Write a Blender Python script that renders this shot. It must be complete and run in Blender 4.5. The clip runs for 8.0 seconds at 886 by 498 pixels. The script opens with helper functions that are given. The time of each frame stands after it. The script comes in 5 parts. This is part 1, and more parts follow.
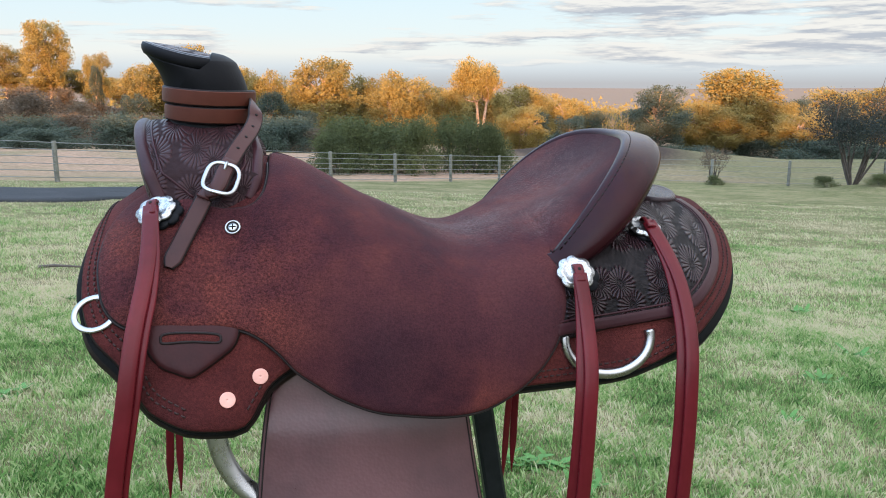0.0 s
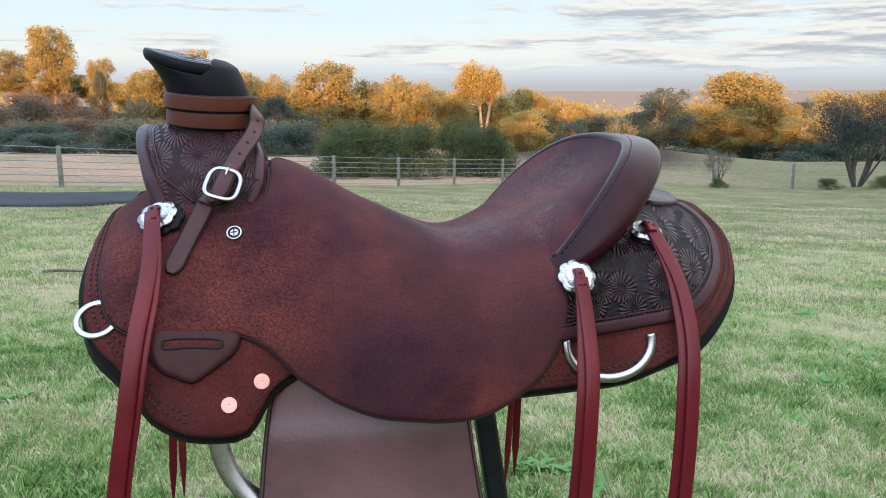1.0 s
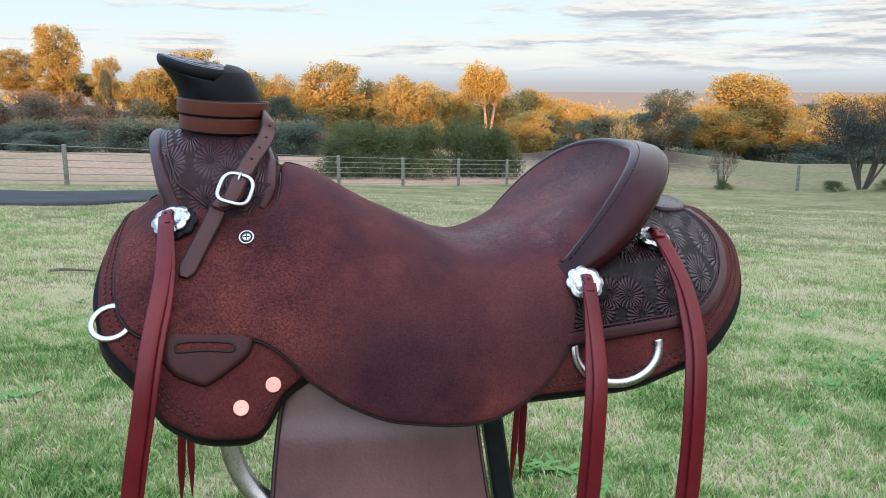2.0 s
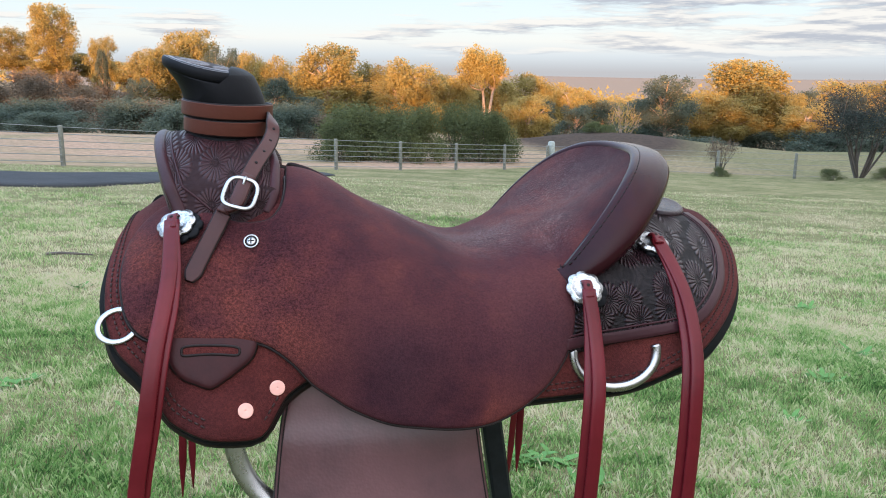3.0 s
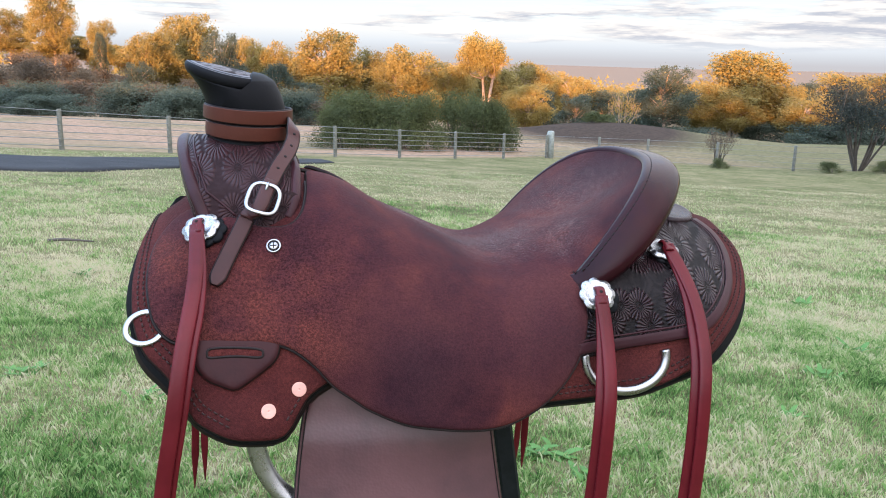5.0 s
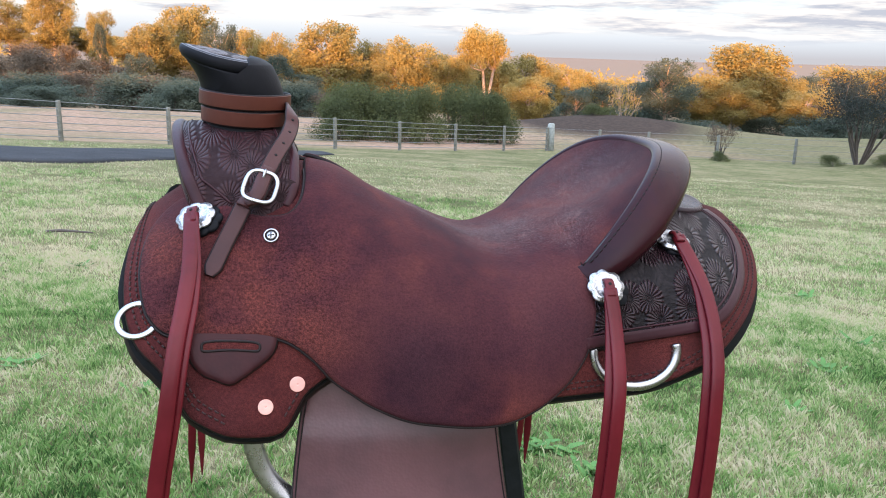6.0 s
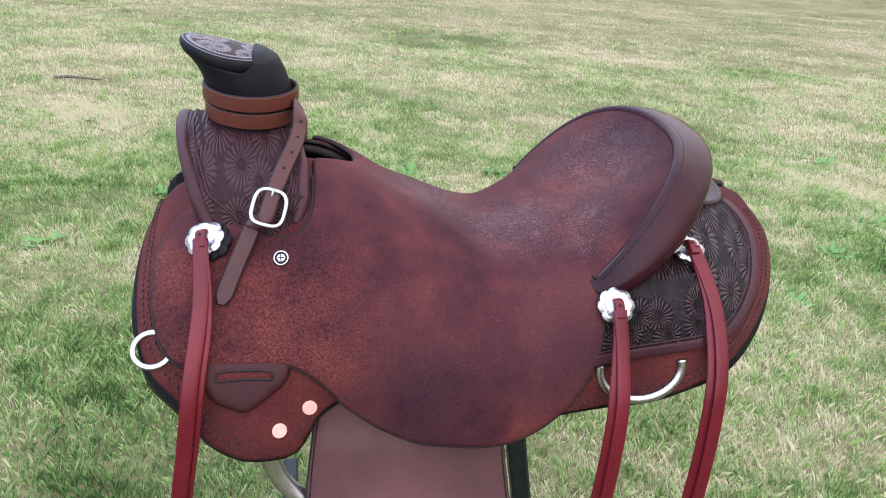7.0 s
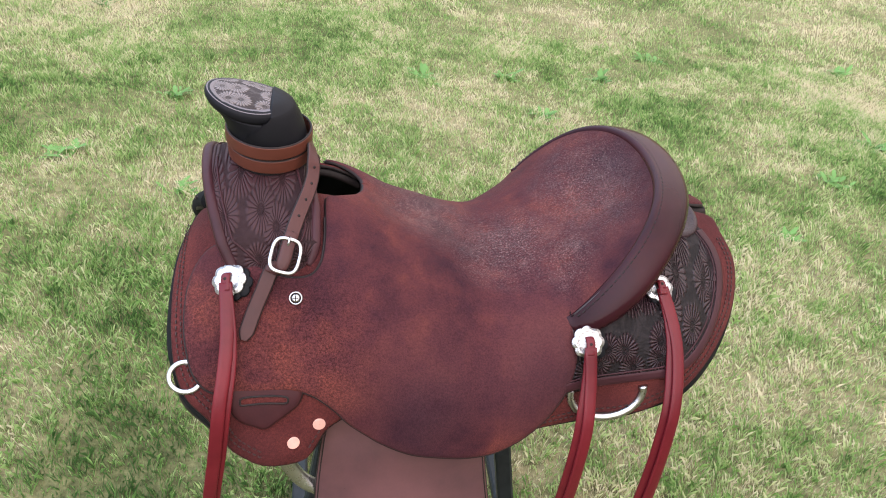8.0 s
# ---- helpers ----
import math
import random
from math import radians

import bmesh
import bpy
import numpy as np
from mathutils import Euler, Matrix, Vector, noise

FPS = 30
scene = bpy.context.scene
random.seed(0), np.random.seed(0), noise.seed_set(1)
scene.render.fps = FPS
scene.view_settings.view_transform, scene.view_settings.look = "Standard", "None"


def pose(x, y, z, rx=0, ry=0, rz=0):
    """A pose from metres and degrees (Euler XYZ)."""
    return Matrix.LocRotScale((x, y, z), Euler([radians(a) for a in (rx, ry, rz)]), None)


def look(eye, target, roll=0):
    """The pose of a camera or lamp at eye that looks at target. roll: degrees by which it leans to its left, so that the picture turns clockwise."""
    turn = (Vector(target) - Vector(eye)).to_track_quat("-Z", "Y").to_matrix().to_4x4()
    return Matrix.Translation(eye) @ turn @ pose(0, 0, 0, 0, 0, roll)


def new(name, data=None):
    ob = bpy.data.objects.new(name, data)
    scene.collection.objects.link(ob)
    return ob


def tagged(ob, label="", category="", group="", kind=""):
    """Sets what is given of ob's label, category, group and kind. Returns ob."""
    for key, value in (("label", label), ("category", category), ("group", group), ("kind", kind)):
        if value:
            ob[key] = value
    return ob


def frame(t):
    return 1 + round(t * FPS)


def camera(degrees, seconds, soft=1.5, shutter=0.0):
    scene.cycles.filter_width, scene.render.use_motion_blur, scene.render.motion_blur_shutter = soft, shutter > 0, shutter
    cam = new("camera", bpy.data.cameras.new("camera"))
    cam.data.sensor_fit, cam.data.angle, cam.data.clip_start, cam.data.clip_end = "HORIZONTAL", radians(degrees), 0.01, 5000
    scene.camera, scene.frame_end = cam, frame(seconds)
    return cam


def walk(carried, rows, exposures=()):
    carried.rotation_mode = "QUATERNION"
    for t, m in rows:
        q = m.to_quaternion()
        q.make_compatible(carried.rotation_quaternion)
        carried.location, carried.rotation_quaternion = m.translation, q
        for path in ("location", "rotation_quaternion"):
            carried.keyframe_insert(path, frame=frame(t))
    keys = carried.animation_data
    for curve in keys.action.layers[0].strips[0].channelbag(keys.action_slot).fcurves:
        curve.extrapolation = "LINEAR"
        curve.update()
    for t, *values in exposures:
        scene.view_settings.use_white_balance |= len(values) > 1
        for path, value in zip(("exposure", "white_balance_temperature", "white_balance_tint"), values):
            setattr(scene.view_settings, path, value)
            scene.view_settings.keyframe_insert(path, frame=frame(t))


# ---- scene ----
from mathutils import geometry

# ---------------------------------------------------------------- camera
cam = camera(57.5, 8.0, 1.0)
METRES, EYE, TILT, LEAN, TURN = 0.55, 1.3, -11.6, 0.0, 0.0
ROWS = [
    (0.0, 0.0, 0.0, 0.0, 0.0, 0.0, -0.0),
    (0.5, 0.0032, 0.0005, 0.0016, 0.14, 0.09, 0.11),
    (1.0, 0.005, -0.0021, 0.0022, 0.26, 0.25, 0.16),
    (1.5, -0.0002, -0.0087, 0.0033, 0.45, 0.4, 0.06),
    (3.0, -0.0162, -0.036, 0.0512, 0.3, -0.86, -0.69),
    (3.5, -0.0252, -0.0466, 0.0789, 0.1, -1.69, -0.94),
    (4.0, -0.0356, -0.066, 0.0939, 0.16, -1.88, -1.06),
    (4.5, -0.047, -0.0778, 0.0913, 0.19, -1.69, -1.24),
    (6.0, -0.0612, -0.021, 0.0797, 0.14, -2.24, -1.5),
    (6.5, -0.0662, 0.0405, 0.168, 0.52, -7.03, -1.74),
    (7.0, -0.0706, 0.0451, 0.4332, 1.25, -14.58, -2.56),
    (7.5, -0.0634, 0.019, 0.6883, 2.11, -19.53, -3.5),
    (8.0, -0.0645, -0.0157, 0.8423, 2.73, -24.52, -4.48),
]
EXPOSURES = ((0.0, 0.32, 6000.0, 9.0), (1.7, 0.36, 6000.0, 9.5), (3.5, 0.43, 6030.0, 11.0), (4.5, 0.51, 6040.0, 13.0), (6.0, 0.54, 6040.0, 14.0), (6.5, 0.58, 6000.0, 17.0), (7.0, 0.82, 6350.0, 23.0), (7.5, 0.84, 6750.0, 21.0), (8.0, 0.9, 6980.0, 20.0))
walk(cam, [(t, pose(0, 0, EYE, TILT, LEAN, TURN) @ pose(METRES * x, METRES * y, METRES * z, 90 + pitch, roll, yaw)) for t, x, y, z, yaw, pitch, roll in ROWS], EXPOSURES)


# ---------------------------------------------------------------- node helper
def nodes_of(tree):
    tree.nodes.clear()

    def add(kind, **inputs):
        n = tree.nodes.new(kind)
        for key, value in inputs.items():
            if key[0] == "_":
                k = key[1:]
                if k == "op":
                    n.operation = value
                elif k == "blend":
                    n.blend_type = value
                elif k == "type":
                    n.data_type = value
                elif k == "feature":
                    n.feature = value
                elif k == "clamp":
                    n.use_clamp = value
                continue
            slot = n.inputs[int(key[1:])] if key[0] == "i" and key[1:].isdigit() else n.inputs[key.replace("__", " ")]
            if hasattr(value, "is_linked"):
                tree.links.new(value, slot)
            else:
                slot.default_value = value
        return n
    return add


def ramp(add, fac, *stops):
    n = add("ShaderNodeValToRGB", Fac=fac)
    el = n.color_ramp.elements
    while len(el) < len(stops):
        el.new(0.5)
    for e, (p, c) in zip(el, stops):
        e.position = p
        e.color = (*c, 1) if len(c) == 3 else c
    return n.outputs[0]


def mixc(add, fac, a, b, blend="MIX"):
    n = add("ShaderNodeMix", _type="RGBA", _blend=blend)
    t = n.id_data
    for slot, v in ((n.inputs[0], fac), (n.inputs[6], a), (n.inputs[7], b)):
        if hasattr(v, "is_linked"):
            t.links.new(v, slot)
        else:
            slot.default_value = v if not isinstance(v, tuple) else (*v, 1)[:4]
    return n.outputs[2]


def math_(add, op, a, b=0.0, clamp=False):
    n = add("ShaderNodeMath", _op=op, _clamp=clamp)
    for slot, v in ((n.inputs[0], a), (n.inputs[1], b)):
        if hasattr(v, "is_linked"):
            n.id_data.links.new(v, slot)
        else:
            slot.default_value = v
    return n.outputs[0]


def noise_(add, vec, scale, detail=3.0, rough=0.55):
    return add("ShaderNodeTexNoise", Vector=vec, Scale=scale, Detail=detail, Roughness=rough).outputs[0]


# ---------------------------------------------------------------- light
SUN_ELEVATION, SUN_FROM = 4.5, (-0.22, -1.0)
world = bpy.data.worlds.new("evening_sky")
scene.world = world
world.use_nodes = True
add = nodes_of(world.node_tree)
sky = add("ShaderNodeTexSky")
sky.sky_type, sky.sun_disc = "NISHITA", False
sky.sun_elevation = radians(SUN_ELEVATION)
sky.sun_rotation = math.atan2(SUN_FROM[0], SUN_FROM[1])
sky.dust_density, sky.air_density = 1.0, 1.0
co = add("ShaderNodeTexCoord").outputs["Generated"]
sep = add("ShaderNodeSeparateXYZ", Vector=co)
up = math_(add, "MAXIMUM", sep.outputs[2], 0.0)
bank = add("ShaderNodeMapping", Vector=co, Location=(0.8, 0.3, 0.0), Scale=(5.4, 5.4, 52.0)).outputs[0]
cloud = math_(add, "ADD", noise_(add, bank, 1.0, 6.0, 0.62), math_(add, "MULTIPLY", sep.outputs[0], 0.24))
mask = math_(add, "MULTIPLY", ramp(add, cloud, (0.475, (0, 0, 0)), (0.56, (1, 1, 1))), ramp(add, up, (0.012, (0, 0, 0)), (0.03, (1, 1, 1))))
lift = add("ShaderNodeMapping", Vector=bank, Location=(0.0, 0.0, 0.22)).outputs[0]
shade = math_(add, "ADD", 0.5, math_(add, "MULTIPLY", math_(add, "SUBTRACT", cloud, math_(add, "ADD", noise_(add, lift, 1.0, 6.0, 0.62), math_(add, "MULTIPLY", sep.outputs[0], 0.24))), 2.0))
cloud_col = ramp(add, shade, (0.38, (0.53, 0.54, 0.57)), (0.50, (0.78, 0.745, 0.70)), (0.62, (1.0, 0.93, 0.82)))
veil = ramp(add, up, (0.0, (0.56, 0.55, 0.55)), (0.006, (0.60, 0.62, 0.63)), (0.018, (0.72, 0.77, 0.79)), (0.036, (0.92, 0.91, 0.85)), (0.06, (0.84, 0.91, 0.90)), (0.10, (0.77, 0.89, 0.93)), (0.25, (0.53, 0.71, 0.93)), (1.0, (0.55, 0.74, 1.0)))
clear = mixc(add, 0.975, sky.outputs[0], veil)
cloud_mix = mixc(add, math_(add, "MULTIPLY", mask, 0.92), clear, cloud_col)
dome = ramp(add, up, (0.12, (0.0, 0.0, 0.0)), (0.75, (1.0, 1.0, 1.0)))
west = add("ShaderNodeVectorMath", _op="DOT_PRODUCT", i0=co, i1=(-0.20, -0.93, 0.30)).outputs["Value"]
glow = math_(add, "POWER", math_(add, "MAXIMUM", west, 0.0), 2.0)
cloud_mix = mixc(add, math_(add, "MULTIPLY", glow, 0.45), cloud_mix, (1.0, 0.95, 0.90))
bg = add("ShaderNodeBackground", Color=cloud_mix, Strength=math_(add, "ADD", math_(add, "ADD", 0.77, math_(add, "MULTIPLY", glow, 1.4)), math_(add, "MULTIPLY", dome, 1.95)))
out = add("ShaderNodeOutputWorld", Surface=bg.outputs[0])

sun = new("evening_sun", bpy.data.lights.new("evening_sun", "SUN"))
sun.data.energy, sun.data.angle, sun.data.color = 14.5, radians(0.6), (1.0, 0.45, 0.15)
k = math.tan(radians(SUN_ELEVATION)) * math.hypot(*SUN_FROM)
sun.matrix_world = look((SUN_FROM[0] * 40, SUN_FROM[1] * 40, k * 40), (0, 0, 0))


# ---------------------------------------------------------------- materials
def material(name, build):
    m = bpy.data.materials.new(name)
    m.use_nodes = True
    add = nodes_of(m.node_tree)
    obj = add("ShaderNodeTexCoord").outputs["Object"]
    args = build(add, obj)
    bsdf = add("ShaderNodeBsdfPrincipled", **args)
    add("ShaderNodeOutputMaterial", Surface=bsdf.outputs[0])
    return m


def bump(add, height, strength, distance):
    return add("ShaderNodeBump", Height=height, Strength=strength, Distance=distance).outputs[0]


def blob(add, co, centre, radius):
    """Soft spot of wear, glint and earth masks: 1 at its centre, 0 outside its radii."""
    m = add("ShaderNodeMapping", Vector=co, Location=tuple(-c / r for c, r in zip(centre, radius)), Scale=tuple(1 / r for r in radius)).outputs[0]
    n = add("ShaderNodeVectorMath", _op="LENGTH", i0=m).outputs["Value"]
    return math_(add, "SUBTRACT", 1.0, n, True)


def suede(lo, mid, hi, worn=False):
    """Rough-out leather: nap, darker rubbed patches, and paler ones with sky glints put into the colour."""
    def build(add, co):
        big = noise_(add, co, 6.0, 4.0, 0.55)
        blot = noise_(add, co, 24.0, 5.0, 0.7)
        fuzz = noise_(add, co, 900.0, 2.0, 0.7)
        clump = noise_(add, co, 380.0, 3.0, 0.7)
        f = math_(add, "ADD", math_(add, "MULTIPLY", big, 0.66), math_(add, "MULTIPLY", blot, 0.34))
        col = ramp(add, f, (0.35, lo), (0.5, mid), (0.66, hi))
        rough = math_(add, "ADD", 0.62, math_(add, "MULTIPLY", blot, 0.2))
        h = math_(add, "ADD", math_(add, "MULTIPLY", fuzz, 0.4), math_(add, "MULTIPLY", clump, 0.6))
        nap, glint, shine = 0.75, 0.0, 0.06
        if worn:
            front = blob(add, co, (-0.31, -0.24, 0.17), (0.17, 0.14, 0.16))
            seat_spots = [blob(add, co, p, r) for p, r in (((-0.07, 0.0, 0.21), (0.14, 0.10, 0.06)), ((0.03, -0.05, 0.185), (0.13, 0.10, 0.035)), ((0.15, 0.02, 0.24), (0.11, 0.16, 0.08)), ((0.10, -0.10, 0.19), (0.05, 0.08, 0.06)))]
            pale = seat_spots[0]
            for s in seat_spots[1:]:
                pale = math_(add, "MAXIMUM", pale, s)
            rub = math_(add, "ADD", math_(add, "MULTIPLY", blob(add, co, (-0.11, -0.26, 0.11), (0.11, 0.2, 0.10)), 0.9), math_(add, "MULTIPLY", math_(add, "MAXIMUM", blob(add, co, (0.06, -0.23, 0.12), (0.10, 0.13, 0.13)), blob(add, co, (0.185, 0.03, 0.265), (0.05, 0.07, 0.05))), 1.0))
            speck = ramp(add, noise_(add, add("ShaderNodeMapping", Vector=co, Rotation=(0.0, 0.5, 0.0), Scale=(420.0, 700.0, 760.0)).outputs[0], 1.0, 4.0, 0.75), (0.50, (0, 0, 0)), (0.66, (1, 1, 1)))
            streak = ramp(add, noise_(add, add("ShaderNodeMapping", Vector=co, Rotation=(0.0, 0.7, 0.0), Scale=(14.0, 40.0, 60.0)).outputs[0], 1.0, 4.0, 0.7), (0.48, (0, 0, 0)), (0.72, (1, 1, 1)))
            col = mixc(add, math_(add, "MULTIPLY", rub, ramp(add, blot, (0.3, (0.2, 0.2, 0.2)), (0.7, (1, 1, 1))), True), col, (0.021, 0.0112, 0.0175))
            # pale specks and streaks put the sky's glint on rubbed nap into the colour
            glint_mark = math_(add, "MULTIPLY", pale, math_(add, "ADD", math_(add, "MULTIPLY", math_(add, "MULTIPLY", speck, ramp(add, clump, (0.38, (0, 0, 0)), (0.6, (1, 1, 1)))), 0.60), math_(add, "MULTIPLY", streak, 0.20)), True)
            col = mixc(add, glint_mark, col, (0.24, 0.165, 0.155))
            glint = math_(add, "MULTIPLY", pale, math_(add, "MULTIPLY", speck, 0.14), True)
            # rubbed places are polished: single fibres catch the sky
            shine = math_(add, "ADD", 0.07, math_(add, "MULTIPLY", math_(add, "MULTIPLY", pale, speck), 0.60))
            rough = math_(add, "SUBTRACT", rough, math_(add, "MULTIPLY", pale, 0.14))
            nap = math_(add, "ADD", 0.42, math_(add, "ADD", math_(add, "MULTIPLY", front, 1.5), math_(add, "MULTIPLY", pale, 0.8)), True)
        grain = ramp(add, h, (0.40, (0.46, 0.44, 0.46)), (0.50, (0.95, 0.95, 0.95)), (0.61, (1.55, 1.50, 1.45)))
        col = mixc(add, nap if not isinstance(nap, float) else 0.6, col, mixc(add, 1.0, col, grain, "MULTIPLY"))
        bm_ = add("ShaderNodeBump", Height=h, Strength=nap, Distance=0.0024).outputs[0]
        return dict(Base__Color=col, Roughness=rough, Normal=bm_, Specular__IOR__Level=shine, Sheen__Weight=math_(add, "ADD", glint, 0.02), Sheen__Roughness=0.40, Sheen__Tint=(1.0, 0.84, 0.84, 1.0))
    return build


def smooth_leather(lo, hi, rough=0.42, fine=320.0, spec=0.2):
    def build(add, co):
        big = noise_(add, co, 9.0, 4.0, 0.55)
        pore = add("ShaderNodeTexVoronoi", Vector=co, Scale=fine).outputs["Distance"]
        scuff = noise_(add, co, 60.0, 5.0, 0.7)
        col = ramp(add, math_(add, "ADD", math_(add, "MULTIPLY", big, 0.7), math_(add, "MULTIPLY", scuff, 0.3)), (0.35, lo), (0.66, hi))
        r = math_(add, "ADD", rough - 0.08, math_(add, "MULTIPLY", scuff, 0.2))
        return dict(Base__Color=col, Roughness=r, Normal=bump(add, pore, 0.18, 0.0004), Specular__IOR__Level=spec)
    return build


def tooled(lo, hi, flower=26.0, plane="XZ", petals=15.0, deep=0.0015, gloss=0.42, shine=0.22):
    """Daisy-carved leather: each cell of the pattern is one flower with rays of petals round a beaded heart."""
    def build(add, co):
        s = add("ShaderNodeSeparateXYZ", Vector=co)
        pick = {"X": s.outputs[0], "Y": s.outputs[1], "Z": s.outputs[2]}
        p = add("ShaderNodeCombineXYZ", X=pick[plane[0]], Y=pick[plane[1]], Z=0.0).outputs[0]
        wob = add("ShaderNodeTexNoise", Vector=p, Scale=55.0, Detail=1.0).outputs[1]
        off = add("ShaderNodeVectorMath", _op="MULTIPLY_ADD", i0=wob, i1=(0.006, 0.006, 0.0), i2=p).outputs[0]
        vor = add("ShaderNodeTexVoronoi", Vector=off, Scale=flower, Randomness=0.75)
        vor.voronoi_dimensions = "2D"
        d = add("ShaderNodeVectorMath", _op="SUBTRACT", i0=off, i1=vor.outputs["Position"]).outputs[0]
        ds = add("ShaderNodeSeparateXYZ", Vector=d)
        ang = math_(add, "ARCTAN2", ds.outputs[1], ds.outputs[0])
        r = vor.outputs["Distance"]
        ray = math_(add, "ABSOLUTE", math_(add, "SINE", math_(add, "MULTIPLY", ang, petals * 0.5)))
        ray = math_(add, "POWER", ray, 0.55)
        # petals end in rounded tips short of their neighbours; the ground between them is beaten down
        tip = math_(add, "ADD", r, math_(add, "MULTIPLY", math_(add, "SUBTRACT", 1.0, ray), 0.10))
        body = ramp(add, tip, (0.0, (0.35, 0.35, 0.35)), (0.08, (0.8, 0.8, 0.8)), (0.12, (0.1, 0.1, 0.1)), (0.17, (0.75, 0.75, 0.75)), (0.50, (1, 1, 1)), (0.60, (0.12, 0.12, 0.12)))
        h = math_(add, "MULTIPLY", ray, body)
        leaf = ramp(add, noise_(add, add("ShaderNodeMapping", Vector=p, Rotation=(0, 0, 0.9), Scale=(60.0, 170.0, 1.0)).outputs[0], 1.0, 2.0, 0.5), (0.42, (0, 0, 0)), (0.56, (1, 1, 1)))
        h = math_(add, "ADD", h, math_(add, "MULTIPLY", leaf, 0.14))
        mat_ = noise_(add, co, 420.0, 2.0, 0.6)
        h = math_(add, "ADD", h, math_(add, "MULTIPLY", mat_, 0.18))
        big = noise_(add, co, 14.0, 3.0)
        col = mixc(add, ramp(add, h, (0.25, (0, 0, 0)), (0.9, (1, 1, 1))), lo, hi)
        col = mixc(add, 1.0, col, ramp(add, big, (0.3, (0.8, 0.8, 0.8)), (0.7, (1.2, 1.2, 1.2))), "MULTIPLY")
        dull = ramp(add, h, (0.2, (0.75, 0.75, 0.75)), (0.8, (gloss, gloss, gloss)))
        return dict(Base__Color=col, Roughness=dull, Normal=bump(add, h, 1.0, deep), Specular__IOR__Level=shine)
    return build


def plain(col, rough, metal=0.0, vary=0.15, scale=40.0, depth=0.0003):
    def build(add, co):
        n = noise_(add, co, scale, 4.0, 0.6)
        lo = tuple(c * (1 - vary) for c in col)
        hi = tuple(min(1.0, c * (1 + vary)) for c in col)
        r = math_(add, "ADD", rough - 0.06, math_(add, "MULTIPLY", n, 0.12))
        return dict(Base__Color=ramp(add, n, (0.3, lo), (0.7, hi)), Roughness=r, Metallic=metal, Normal=bump(add, n, 0.25, depth), Specular__IOR__Level=0.5 if max(col) > 0.02 else 0.14)
    return build


M = {}
M["seat"] = material("rough_out_leather", suede((0.027, 0.0080, 0.0122), (0.053, 0.0144, 0.0164), (0.094, 0.0252, 0.0205), True))
M["skirt"] = material("skirt_leather", suede((0.038, 0.0095, 0.0102), (0.058, 0.0138, 0.0138), (0.084, 0.0205, 0.0178)))
M["fender"] = material("fender_leather", smooth_leather((0.058, 0.0235, 0.0290), (0.100, 0.0400, 0.0450), 0.30, 320.0, 0.60))
M["roll"] = material("roll_leather", smooth_leather((0.015, 0.0034, 0.0056), (0.027, 0.0058, 0.0084), 0.13, 320.0, 0.12))
M["strap"] = material("strap_leather", smooth_leather((0.056, 0.0172, 0.0118), (0.084, 0.0250, 0.0160), 0.40, 320.0, 0.16))
M["tail"] = material("strap_end_leather", smooth_leather((0.036, 0.0125, 0.0125), (0.056, 0.0190, 0.0180), 0.38, 320.0, 0.2))
M["keeper"] = material("keeper_leather", smooth_leather((0.020, 0.0068, 0.0090), (0.042, 0.0112, 0.0125), 0.32, 320.0, 0.12))
M["string"] = material("latigo_leather", smooth_leather((0.066, 0.0048, 0.0082), (0.106, 0.0086, 0.0135), 0.30, 320.0, 0.20))
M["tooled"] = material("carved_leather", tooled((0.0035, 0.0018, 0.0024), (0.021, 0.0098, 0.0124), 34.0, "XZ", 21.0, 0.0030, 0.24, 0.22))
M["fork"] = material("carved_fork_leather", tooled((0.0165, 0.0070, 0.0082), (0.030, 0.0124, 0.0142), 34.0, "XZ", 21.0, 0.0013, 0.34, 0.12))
# horn cap and its band: the sky's sheen is put into their pale colour
M["cap"] = material("carved_cap_leather", tooled((0.03, 0.023, 0.023), (0.17, 0.145, 0.145), 46.0, "XY", 19.0))
M["cap_band"] = material("pale_sheen_cap_band", smooth_leather((0.07, 0.056, 0.061), (0.115, 0.096, 0.10), 0.36, 320.0, 0.4))
M["edge"] = material("burnished_leather", smooth_leather((0.024, 0.0086, 0.0110), (0.042, 0.0145, 0.0178), 0.30, 320.0, 0.12))
M["plate"] = material("polished_plate_leather", smooth_leather((0.018, 0.010, 0.012), (0.036, 0.020, 0.024), 0.26, 320.0, 0.18))
M["welt"] = material("dark_welt_leather", smooth_leather((0.010, 0.005, 0.006), (0.018, 0.009, 0.010), 0.36, 320.0, 0.45))
M["cut"] = material("dyed_leather_edge", plain((0.014, 0.010, 0.010), 0.5, 0.0, 0.3, 200.0))
M["black"] = material("black_hide", smooth_leather((0.0048, 0.0052, 0.0066), (0.0095, 0.0095, 0.0115), 0.46, 260.0, 0.08))
M["fleece"] = material("black_lining", plain((0.005, 0.0055, 0.006), 0.9, 0.0, 0.4, 300.0, 0.001))
M["steel"] = material("stainless_steel", plain((0.38, 0.38, 0.39), 0.28, 1.0, 0.06, 90.0, 0.0001))
